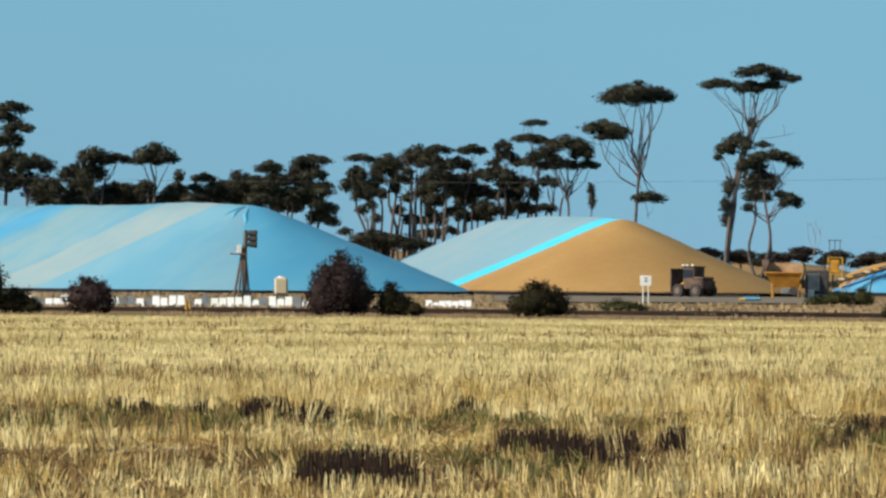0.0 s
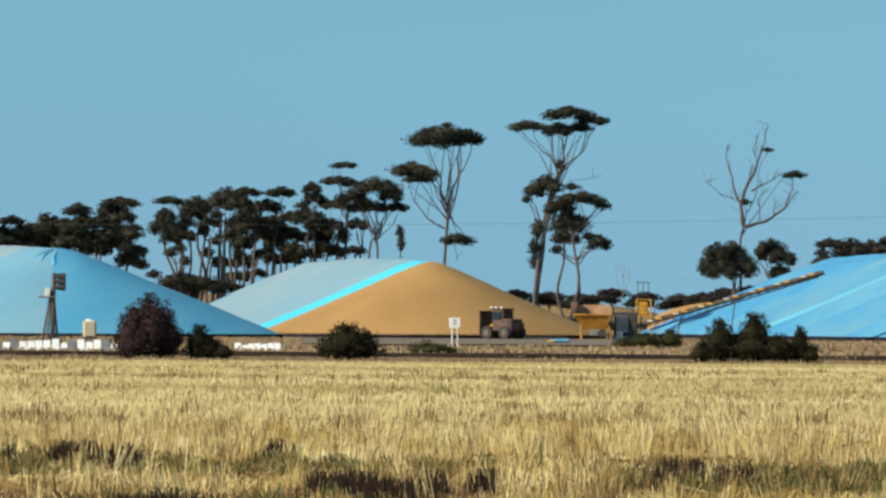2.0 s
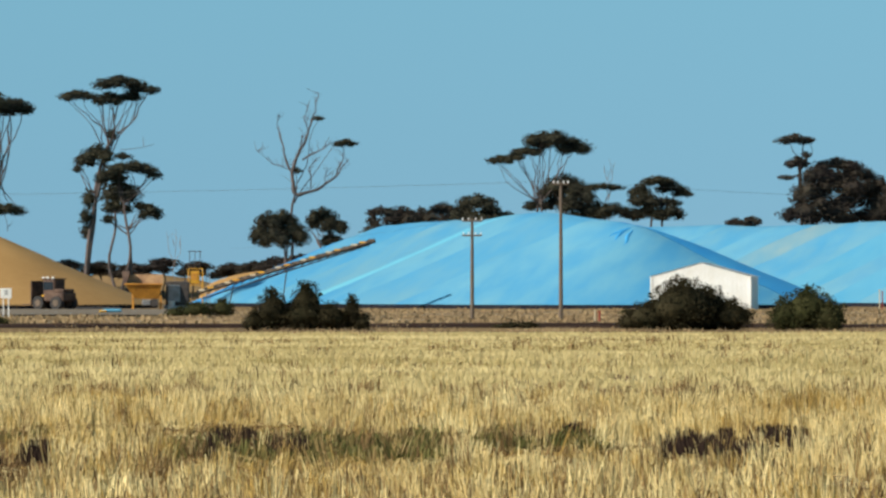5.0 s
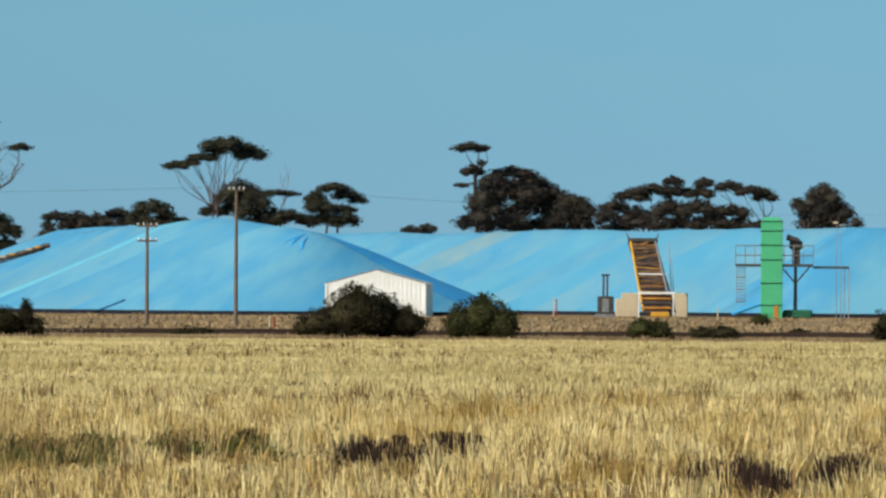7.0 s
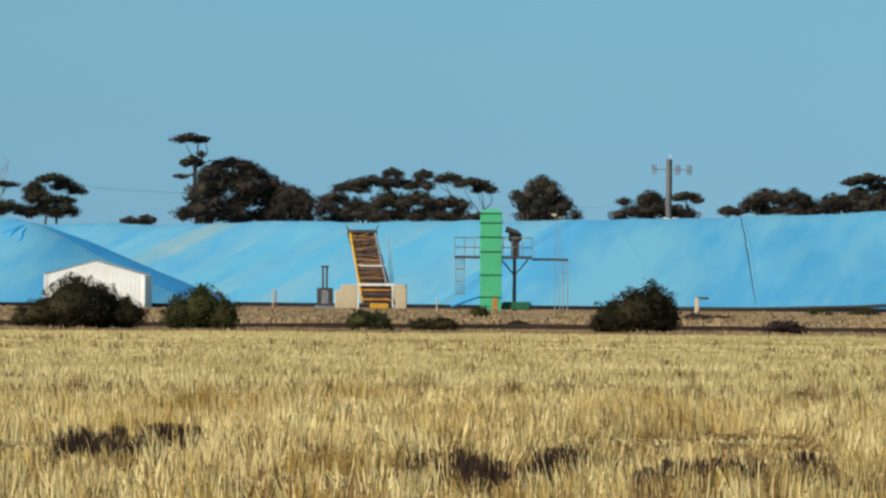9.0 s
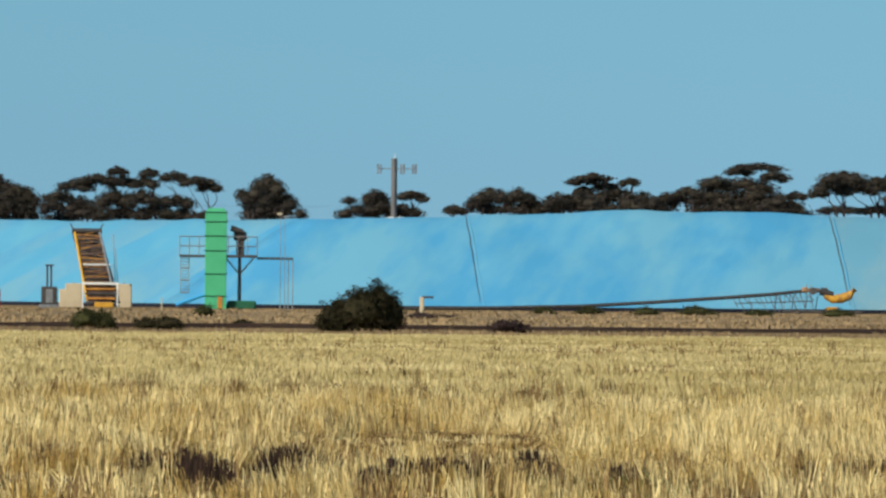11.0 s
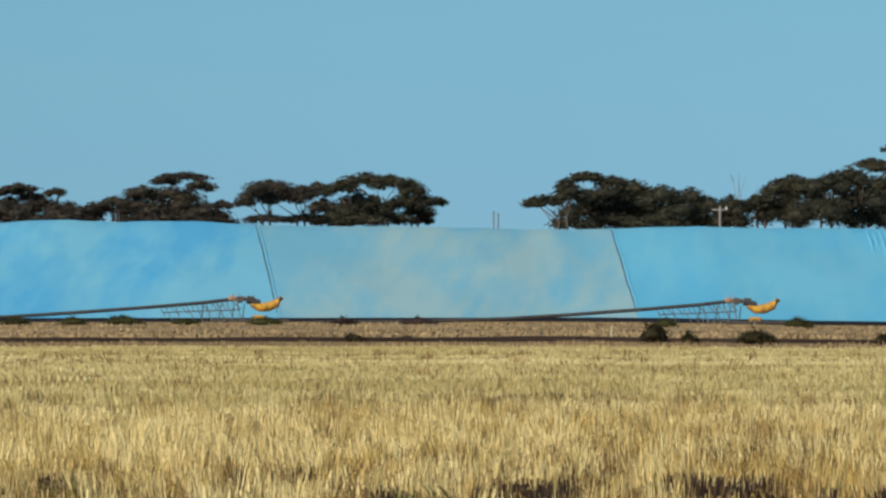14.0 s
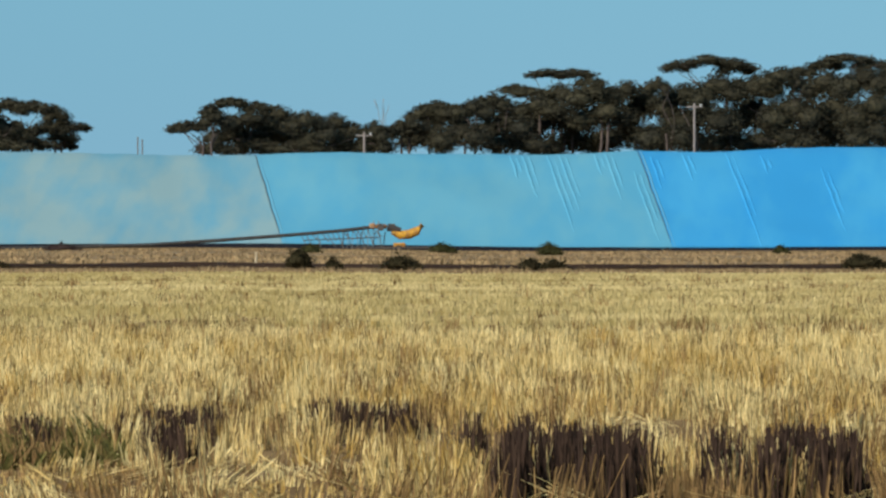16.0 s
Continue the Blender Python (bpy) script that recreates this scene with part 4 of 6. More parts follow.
gum(4161, 728, [(4144, 178, 42, 13), (4179, 167, 31, 10), (4164, 142, 42, 9)],
    [(4158, 4161, 146), (4172, 4174, 156)], "dense dark brown-olive mallee gum behind the stack", leaf=LEAF, group="mallee gums behind the stacks", full=1.8, twigs=2)
gum(4206, 722, [(4214, 167, 31, 13), (4229, 174, 26, 4), (4214, 145, 42, 11)],
    [(4203, 4206, 149), (4217, 4219, 159)], "dense dark brown-olive mallee gum behind the stack", leaf=LEAF, group="mallee gums behind the stacks", full=1.8, twigs=2)
gum(4260, 730, [(4259, 173, 31, 10), (4283, 177, 42, 10)],
    [(4257, 4260, 177), (4271, 4273, 187)], "dense dark brown-olive mallee gum behind the stack", leaf=LEAF, group="mallee gums behind the stacks", full=1.8, twigs=2)
gum(4310, 738, [(4293, 197, 31, 9), (4323, 211, 42, 9), (4343, 193, 52, 13), (4303, 158, 62, 15)],
    [(4307, 4310, 162), (4321, 4323, 172)], "dense dark brown-olive mallee gum behind the stack", leaf=LEAF, group="mallee gums behind the stacks", full=1.8, twigs=2)
gum(4375, 726, [(4363, 161, 62, 18), (4388, 207, 42, 11)],
    [(4372, 4375, 165), (4386, 4388, 175)], "dense dark brown-olive mallee gum behind the stack", leaf=LEAF, group="mallee gums behind the stacks", full=1.8, twigs=2)
gum(4430, 734, [(4423, 218, 42, 13), (4443, 183, 62, 18), (4463, 151, 72, 16)],
    [(4427, 4430, 155), (4441, 4443, 165)], "dense dark brown-olive mallee gum behind the stack", leaf=LEAF, group="mallee gums behind the stacks", full=1.8, twigs=2)
gum(4490, 742, [(4503, 211, 62, 13)],
    [(4487, 4490, 215), (4501, 4503, 225)], "dense dark brown-olive mallee gum behind the stack", leaf=LEAF, group="mallee gums behind the stacks", full=1.8, twigs=2)
gum(4550, 750, [(4543, 231, 62, 13), (4533, 188, 72, 18), (4563, 151, 82, 16)],
    [(4547, 4550, 155), (4561, 4563, 165)], "dense dark brown-olive mallee gum behind the stack", leaf=LEAF, group="mallee gums behind the stacks", full=1.8, twigs=2)
gum(4615, 738, [(4603, 232, 62, 15), (4623, 198, 72, 18)],
    [(4612, 4615, 202), (4626, 4628, 211)], "dense dark brown-olive mallee gum behind the stack", leaf=LEAF, group="mallee gums behind the stacks", full=1.8, twigs=2)
gum(4674, 746, [(4662, 236, 52, 13), (4702, 212, 62, 18), (4662, 161, 82, 20)],
    [(4671, 4674, 164), (4685, 4687, 174)], "dense dark brown-olive mallee gum behind the stack", leaf=LEAF, group="mallee gums behind the stacks", full=1.8, twigs=2)
gum(4729, 734, [(4714, 248, 27, 10), (4732, 160, 60, 20)],
    [(4726, 4729, 164), (4740, 4742, 174)], "dense dark brown-olive mallee gum behind the stack", leaf=LEAF, group="mallee gums behind the stacks", full=1.8, twigs=2)
gum(4528, 768, [(4523, 271, 50, 7), (4565, 271, 42, 8), (4595, 257, 32, 8), (4463, 245, 36, 7), (4495, 237, 52, 7)],
    [(4523, 4528, 223), (4543, 4548, 228)], "flat-topped gum rising over the grove")
gum(4804, 768, [(4802, 292, 62, 9), (4747, 284, 31, 9), (4854, 282, 42, 11)],
    [(4802, 4804, 247), (4832, 4834, 252)], "flat-topped gum rising over the grove")
gum(5042, 768, [(5047, 296, 55, 8), (5012, 284, 40, 8), (5091, 286, 45, 9), (4962, 272, 45, 8)],
    [(5042, 5042, 257)], "flat-topped gum rising over the grove")
gum(4769, 734, [(4762, 230, 52, 16), (4792, 190, 72, 20), (4752, 156, 62, 16)],
    [(4766, 4769, 160), (4780, 4782, 170)], "dense dark brown-olive mallee gum behind the stack", leaf=LEAF, group="mallee gums behind the stacks", full=1.8, twigs=2)
gum(4829, 742, [(4822, 240, 62, 18), (4842, 152, 72, 16)],
    [(4826, 4829, 156), (4840, 4842, 166)], "dense dark brown-olive mallee gum behind the stack", leaf=LEAF, group="mallee gums behind the stacks", full=1.8, twigs=2)
gum(4889, 750, [(4884, 245, 62, 15), (4882, 196, 72, 22)],
    [(4886, 4889, 200), (4900, 4902, 210)], "dense dark brown-olive mallee gum behind the stack", leaf=LEAF, group="mallee gums behind the stacks", full=1.8, twigs=2)
gum(4949, 738, [(4934, 260, 52, 13), (4952, 200, 72, 22), (4942, 156, 72, 18)],
    [(4946, 4949, 160), (4960, 4962, 170)], "dense dark brown-olive mallee gum behind the stack", leaf=LEAF, group="mallee gums behind the stacks", full=1.8, twigs=2)
gum(5019, 746, [(5012, 247, 62, 18), (5022, 197, 72, 24), (5022, 154, 72, 18)],
    [(5016, 5019, 158), (5030, 5032, 168)], "dense dark brown-olive mallee gum behind the stack", leaf=LEAF, group="mallee gums behind the stacks", full=1.8, twigs=2)
gum(5088, 734, [(5081, 256, 62, 18), (5101, 202, 72, 24), (5101, 156, 72, 18)],
    [(5085, 5088, 160), (5099, 5101, 170)], "dense dark brown-olive mallee gum behind the stack", leaf=LEAF, group="mallee gums behind the stacks", full=1.8, twigs=2)
gum(5158, 742, [(5141, 261, 60, 18), (5181, 181, 60, 30), (5171, 241, 60, 18)],
    [(5155, 5158, 185), (5169, 5171, 195)], "dense dark brown-olive mallee gum behind the stack", leaf=LEAF, group="mallee gums behind the stacks", full=1.8, twigs=2)

# dead saplings
gum(1428, 845, [], [(1428, 1428, 165)], "bare grey dead sapling among gums", name="dead_tree", bare=((1428, 160, 1420, 215, 0.06), (1428, 165, 1438, 222, 0.06), (1428, 160, 1428, 228, 0.05)), bark=DEADWOOD, thick=0.4)
for b, e in ((4228, 225), (660, 100)):
    gum(b, 740, [], [(b, b, e - 55)], "bare grey dead sapling among gums", name="dead_tree", bare=((b, e - 60, b - 14, e, 0.05), (b, e - 60, b + 12, e - 8, 0.05), (b, e - 56, b + 2, e + 4, 0.04)), bark=DEADWOOD, thick=0.4)
# scrub along the far bank
for k, (b, e, w) in enumerate(((-150, 60, 40), (-100, 58, 40), (470, 52, 40), (530, 50, 38), (590, 46, 44), (640, 56, 34), (700, 50, 34), (760, 46, 36), (800, 50, 32), (840, 58, 36), (885, 62, 36), (930, 58, 36))):
    gum(b, 762, [(b, e - 10, w * 0.8, 7), (b - 12, e - 20, w * 0.85, 7)], [(b - 5, b, e - 30)], "low dark mallee scrub on the far bank", LEAF2, group="mallee gums behind the stacks", twigs=1)


def bush(b, d, domes, label, leaf=BUSH, name="bush", size=0.155, group="bushes at the field edge"):
    """domes: (bearing, top elevation, half width); foliage reaches down to the ground."""
    s = d / TICK
    top = thing(name, b, d, label, "bush", group)
    leaves, cores = [], []
    for pb, pe, pw in domes:
        x, h, rx = (pb - b) * s, up(pe, d) - float(dip(b, d)), pw * s
        cy = rng.uniform(-0.4, 0.4) * rx
        p, q = lump(x, cy, h * 0.36, rx * 0.9, rx * 0.85, h * 0.60, h * 0.36, 18, 9)
        cores.append(heart(p, q, 0.72))
        leaves.append(sprays(p, q, int(250 + 480 * rx * h), 0.66, 1.03, 0.04))
        for k in range(int(6 + 6 * rx * h)):   # sprigs that break the outline
            leaves.append(sprays(p, q, 1, 0.98, 1.08) + rng.normal(size=(24, 3)) * (0.13, 0.13, 0.10))
        for k in range(5):
            t = Vector((x + rng.uniform(-0.6, 0.6) * rx, cy, h * rng.uniform(0.5, 0.8)))
            v, f = tube(bend((x, cy, 0), t, 0.1 * rx, 4), [0.07, 0.055, 0.045, 0.035, 0.02], 5)
            part("stem", mesh_of("stem", v, f, BARK, True), parent=top)
    pts = np.concatenate(leaves)
    pts[:, 2] = np.abs(pts[:, 2])
    part("crown", quads_mesh("crown", leaf_quads(pts, size, 0.7), leaf, cores), parent=top)
    return top


D1 = 301
bush(-770, D1, ((-795, 25, 34), (-752, -30, 40), (-720, -50, 22)), "dark ragged bush at the field edge")
bush(-620, D1, ((-622, -8, 46), (-600, -20, 30)), "round grey-brown bush at the field edge", BUSHP)
bush(-180, D1, ((-178, 38, 55), (-205, 15, 40), (-150, 5, 40), (-200, -20, 46)), "large rounded purple-brown bush at the field edge", BUSHP)
bush(-90, D1, ((-90, -16, 28), (-70, -38, 36), (-48, -52, 24)), "small dark bush beside a larger one")
bush(175, D1, ((175, -12, 50), (150, -28, 34), (205, -28, 32)), "rounded dark bush at the field edge")
bush(320, 345, ((318, -45, 40), (345, -50, 28)), "low green-brown shrub on the verge", BUSHG)
bush(890, D1, ((833, -1, 38), (893, 13, 36), (974, -14, 22), (935, -25, 34), (880, -20, 60), (800, -40, 24), (990, -45, 20)), "wide clump of dark bushes at the field edge")
bush(720, 430, ((700, -24, 40), (745, -18, 26), (660, -34, 22)), "low dark green shrub on the verge", BUSHG)
bush(1570, D1, ((1556, 19, 70), (1600, 5, 54), (1645, -20, 42), (1505, -22, 50), (1468, -42, 32)), "large dark rounded bush before the white shed")
bush(1780, D1, ((1778, 3, 56), (1740, -18, 36), (1820, -20, 32)), "rounded dark green bush at the field edge", BUSHG)
bush(2066, D1, ((2062, -38, 40), (2095, -45, 28)), "low dark shrub at the field edge", BUSHG)
bush(2195, D1, ((2170, -54, 26), (2205, -51, 36)), "low brown shrub at the field edge")
bush(2270, 420, ((2270, -30, 22),), "small green shrub at the tower's foot", BUSHG)
bush(2565, D1, ((2578, 14, 46), (2548, 6, 50), (2508, -18, 42), (2600, -14, 34), (2488, -40, 26)), "dark windswept bush at the field edge")
bush(2660, 420, ((2655, -40, 36), (2700, -44, 24)), "low dry shrub on the verge", BUSHP)
bush(2805, D1, ((2800, -51, 36), (2830, -58, 24)), "low brown shrub at the field edge", BUSHP)
bush(1260, 316, ((1250, -62, 30), (1285, -60, 24)), "low dark shrub at the field edge")
for b, e, w, d in ((4077, -38, 26, 306), (4140, -57, 17, 306), (4257, -51, 40, 306), (4522, -28, 25, 470), (4490, -56, 26, 306), (4530, -58, 22, 310), (4100, -30, 20, 480), (3547, -58, 20, 316), (4930, -33, 18, 500),
                   (5075, -50, 46, 306), (3640, -62, 18, 330), (3390, -30, 22, 520), (3140, -27, 26, 520), (2950, -30, 20, 520), (2870, -32, 18, 520), (3050, -30, 18, 520), (3660, -30, 24, 520), (3250, -31, 18, 520), (3530, -31, 18, 520), (4330, -32, 20, 520), (1460, -38, 18, 470), (2340, -55, 22, 330)):
    if d == 520:
        e, w = e + 3, w * 1.5
    bush(b, d, ((b, e, w), (b + w * 0.5, e - 8, w * 0.6)), "low reddish brown shrub in dry grass" if b in (3530, 3660) else "low dark shrub in dry grass", BUSHP if b in (3530, 3660) else BUSHG if d > 400 else BUSH, "shrub")


# ---- stubble and dry grass ----
# worn strips across the stubble: range from, to, bearing from, to
WORN = ((70, 86, -1000, 430), (44, 69, -1000, 450), (78, 90, 350, 900), (62, 79, 640, 1150), (67, 81.5, 1180, 1800), (74, 86, 2400, 2900), (95, 97, -1000, 5300), (108, 110.5, -1000, 5300), (121, 124, -1000, 5300), (133, 135, -1000, 2600), (140, 144, 2000, 5300), (158, 162, -1000, 5300), (176, 182, -1000, 5300), (203, 209, -1000, 3000), (212, 220, 2400, 5300), (240, 247, -1000, 5300), (262, 266, -1000, 5300), (44, 53, 3500, 4200))


def strip_height(d, b, wav):
    """How tall the stubble stands there, against its usual height."""
    h = np.ones(len(d))
    for d0, d1, b0, b1 in WORN:
        inside = (rng.uniform(0, 1, len(d)) > 0.07) & (d + wav > d0) & (d + wav < d1) & (b > b0) & (b < b1)
        h[inside] *= 0.3 if d1 < 91 else 0.38
    return h


def blades(name, tufts, per, d0, d1, height, width, mat, label, lean=0.16, spread=0.1, gap=-0.55, z0=0.0, tip=0.5, worn=True, vary=0.26, b0=-900, b1=5230, clear=None, twist=0.9):
    """Upright stalks in tufts that stand in drilled rows."""
    d = np.sqrt(rng.uniform(d0 ** 2, d1 ** 2, tufts))
    b = rng.uniform(b0, b1, tufts)
    a = (b - 2170) / TICK
    d = np.floor(d / 0.55) * 0.55 + rng.normal(0, 0.06, tufts)
    x, y = d * np.sin(a), d * np.cos(a)
    patch = np.sin(x * 0.31 + 1.3 * np.sin(y * 0.17)) * np.sin(y * 0.23 + 1.1 * np.sin(x * 0.13)) + 0.6 * np.sin(x * 1.7 + y * 0.9) * np.sin(y * 1.3 - x * 0.6)
    m = patch + rng.normal(0, 0.15, tufts) > gap
    if worn and mat is STRAW:
        m &= (d > 78) | (rng.uniform(0, 1, tufts) < 0.42 + 0.02 * np.clip(d - 50, 0, 29))
    if clear:
        m &= ~((d > clear[0]) & (b > clear[1]) & (b < clear[2]))
    x, y, d, b, patch = x[m], y[m], d[m], b[m], patch[m]
    n = len(x)
    th = height * np.clip(rng.normal(1, vary, n), 0.4, 1.7) * (1 + 0.16 * patch)
    if worn:
        th *= strip_height(d, b, (1.2 * np.sin(x * 0.6) + 0.6 * np.sin(x * 2.1)) * (1 + d / 150))
    tlx, tly = rng.normal(0, lean, n), rng.normal(0, lean * 0.6, n)
    x, y, th, tlx, tly = (np.repeat(v, per) for v in (x, y, th, tlx, tly))
    n = len(x)
    x, y = x + rng.normal(0, spread, n), y + rng.normal(0, spread, n)
    h = th * rng.uniform(0.6, 1.12, n)
    w = width * rng.uniform(0.6, 1.4, n)
    lx, ly = (tlx + rng.normal(0, 0.1, n)) * h, (tly + rng.normal(0, 0.1, n)) * h
    t = rng.uniform(-twist, twist, n)
    ux, uy = np.cos(t) * w / 2, np.sin(t) * w / 2
    z = z0 + dip(2170 + TICK * np.arctan2(x, y), np.hypot(x, y))
    co = np.stack([np.stack([x - ux, y - uy, z], 1), np.stack([x + ux, y + uy, z], 1),
                   np.stack([x + lx + ux * tip, y + ly + uy * tip, z + h], 1), np.stack([x + lx - ux * tip, y + ly - uy * tip, z + h], 1)], 1)
    return tagged(new(name, quads_mesh(name, co, mat)), label, "stubble" if "straw" in mat.name else "grass", kind="stuff")


STUBBLE = "pale straw stubble left after harvest"
blades("stubble", 20000, 16, 46.4, 105, 0.37, 0.013, STRAW, STUBBLE, spread=0.085)
blades("stubble", 21000, 9, 105, 190, 0.21, 0.034, FARSTRAW, STUBBLE, spread=0.22, gap=-0.8, vary=0.16, twist=0.5)
blades("stubble", 21000, 6, 190, 277, 0.13, 0.08, FARSTRAW, STUBBLE, spread=0.34, gap=-2, vary=0.12, twist=0.3)
# dark-coloured stalks stand in for the dark gaps between tufts
blades("old_straw", 3000, 15, 44, 74, 0.33, 0.015, DARKSTRAW, "dark brown stalks among the stubble", spread=0.11, gap=-0.6)
blades("old_straw", 3600, 15, 70, 118, 0.36, 0.016, DARKSTRAW, "dark brown stalks among the stubble", spread=0.11, gap=-0.1)
blades("old_straw", 3000, 10, 118, 240, 0.27, 0.03, DARKSTRAW, "dark brown stalks among the stubble", spread=0.2, gap=0.1)
blades("fallen_straw", 6000, 6, 44, 120, 0.16, 0.02, STRAW, "loose fallen straw between the rows", lean=2.4, gap=-2, worn=False)
for d0, d1, b0, b1 in WORN[:6]:
    blades("fallen_straw", 700, 8, d1 - 7, d1, 0.10, 0.03, DARKSTRAW, "flattened brown straw in a worn strip", lean=2.8, gap=-2, worn=False, b0=b0, b1=b1)
for d0, d1, b0, b1, n in ((78, 85.5, -900, -350, 220), (79, 85, -320, 420, 90), (71, 79, 640, 1150, 330), (60, 67, -300, 300, 70), (58, 62, 2700, 3100, 160), (53, 57, 3560, 3750, 90), (76, 79, 1180, 1400, 60)):
    blades("old_straw", n // 2, 12, d0, d1, 0.3, 0.016, DARKSTRAW, "brown stalks in a worn strip", lean=0.3, gap=-2, worn=False, b0=b0, b1=b1)
    blades("green_weeds", n, 12, d0, d1, 0.24, 0.03, GREENWEED, "low green weeds in a worn strip", lean=0.5, gap=-2, worn=False, b0=b0, b1=b1)
blades("old_straw", 2600, 10, 46, 69, 0.14, 0.02, DARKSTRAW, "short brown broken stalks in a worn strip", lean=0.8, gap=-2, worn=False, b1=450)
blades("stubble", 260, 14, 44, 60, 0.3, 0.014, STRAW, STUBBLE, spread=0.085, gap=-2, worn=False, b1=450)
blades("dry_grass", 9000, 9, 342, 565, 0.22, 0.22, DRYGRASS, "dry tan grass on the verge", spread=0.7, gap=-1.0, worn=False, clear=(428, 100, 755))
blades("dry_grass", 1500, 9, 279, 308, 0.16, 0.05, DRYGRASS, "thin dry grass past the stubble", spread=0.4, gap=-0.3, worn=False)
blades("dry_grass", 500, 9, 318, 362, 0.2, 0.06, DRYGRASS, "thin dry grass on the dark strip", spread=0.4, gap=0.1, worn=False)


def weed(b, d, w, h):
    """A dark tuft: many thin upright stems."""
    n = int(330 * max(w, 0.25))
    x, y = rng.normal(0, w * 0.33, n), rng.normal(0, 0.35, n)
    hh = h * rng.uniform(0.45, 1.08, n) * (1 - 0.35 * (np.abs(x) / w) ** 2)
    lx = rng.normal(0, 0.09, n) * hh
    r = rng.uniform(0.005, 0.017, n)
    z = np.zeros(n)
    co = np.stack([np.stack([x - r, y, z], 1), np.stack([x + r, y, z], 1), np.stack([x + lx + r * 0.4, y, hh], 1), np.stack([x + lx - r * 0.4, y, hh], 1)], 1)
    ob = new("weed_tuft", quads_mesh("weed_tuft", co, DARKSTEMS))
    ob.location = spot(b, d, float(dip(b, d)))
    ob.rotation_euler = (0, 0, -(b - 2170) / TICK)
    tagged(ob, "dark tuft of thin stems standing in stubble", "weed", "dead weeds in the stubble", "stuff")


for b0, b1, d0, d1, n in ((-620, -160, 82, 84.5, 6), (-230, -60, 58, 60, 4), (40, 60, 85, 86, 1), (110, 350, 63, 69, 9), (400, 440, 69, 71, 2), (715, 890, 70, 77, 5), (1360, 1380, 78, 79, 1), (1560, 1770, 69, 79, 7),
                          (2160, 2300, 62, 67, 5), (2390, 2500, 62, 69, 4), (2530, 2920, 59, 65, 9), (3000, 3030, 60, 62, 1), (3320, 3490, 61, 64, 3), (3600, 3640, 53, 58, 2), (3780, 3940, 53, 62, 5), (4070, 4320, 53, 61, 3),
                          (4370, 4560, 47, 58, 3), (4440, 4490, 46.2, 47.4, 3), (4545, 4690, 46.2, 47.6, 8), (4800, 4850, 46.2, 47.4, 2), (4900, 5070, 46.2, 47.6, 9)):
    for k in range(n):
        w, d = rng.uniform(0.28, 0.75) * (0.5 if d0 < 50 else 0.8), rng.uniform(d0, d1)
        weed(b0 + (b1 - b0) * (k + rng.uniform(0.2, 0.8)) / n, d, w, 0.40 + 0.12 * w + (0.22 if d < 52 else 0))


# ---- yard behind the field ----
def frustum(x0, x1, z0, x2, x3, z1, y0, y1, y2, y3):
    bm = bmesh.new()
    a = [bm.verts.new(v) for v in ((x0, y0, z0), (x1, y0, z0), (x1, y1, z0), (x0, y1, z0), (x2, y2, z1), (x3, y2, z1), (x3, y3, z1), (x2, y3, z1))]
    for f in ((0, 3, 2, 1), (0, 1, 5, 4), (1, 2, 6, 5), (2, 3, 7, 6), (3, 0, 4, 7), (4, 5, 6, 7)):
        bm.faces.new([a[i] for i in f])
    return bm


def heap(name, b0, b1, d, height, half, mat, label, category):
    """A long low bank with rounded ends."""
    vs, fs, nu, nv = [], [], 60, 14
    o = spot((b0 + b1) / 2, d)
    for i in range(nu + 1):
        f = i / nu
        p = spot(b0 + (b1 - b0) * f, d)
        env = math.sin(f * math.pi) ** 0.35
        for j in range(nv + 1):
            g2 = j / nv * 2 - 1
            out = p.normalized() * half * g2
            z = height * env * max(0, math.cos(g2 * math.pi / 2)) ** 1.2 * (1 + 0.25 * noise.noise(Vector((p.x * 0.09, g2, 3.3))))
            vs.append((p.x + out.x - o.x, p.y + out.y - o.y, z - 0.02))
    for i in range(nu):
        for j in range(nv):
            a = i * (nv + 1) + j
            fs.append((a, a + nv + 1, a + nv + 2, a + 1))
    ob = new(name, mesh_of(name, vs, fs, mat, True))
    ob.location = o
    return tagged(ob, label, category)


heap("earth_bank", -330, 300, 790, up(34, 790), 16, SOIL, "low tan earth bank behind the stacks", "bank")
heap("earth_bank", 430, 760, 775, up(24, 775), 16, SOIL, "low tan earth bank behind the stacks", "bank")
heap("far_heap", 700, 1010, 740, up(31, 740), 14, GRAIN, "low far heap of bare orange grain", "grain heap")
# low white barrier before the first stack
fence = thing("barrier", -480, 357, "low barrier of weathered white steel panels in dry grass", "barrier")
dn = 357 / TICK
for k in range(34):
    b = -728 + k * 14.6
    x0, h = (b + 480) * dn + rng.uniform(-0.05, 0.05), 0.74 + rng.uniform(-0.2, 0.14)
    part("panel", frustum(x0, x0 + 0.53, 0, x0 + 0.02, x0 + 0.5, h, -0.1, 0.0, 0.5, 0.55), WHITEPAINT if rng.uniform() < 0.7 else STEEL, fence)
for k in range(12):
    x = (-728 + k * 44 + 480) * dn
    part("post", one_box(x - 0.05, x + 0.05, 0.56, 0.66, 0, 0.9, bevel=0.01), DARKSTEEL, fence)
fence2 = thing("barrier", 15, 368, "short run of white steel barrier panels beside a stack", "barrier")
for k in range(7):
    x0 = (-42 + k * 12) * dn
    part("panel", frustum(x0, x0 + 0.45, 0, x0, x0 + 0.43, 0.5 + rng.uniform(-0.12, 0.1), -0.1, 0, 0.3, 0.35), WHITEPAINT, fence2)

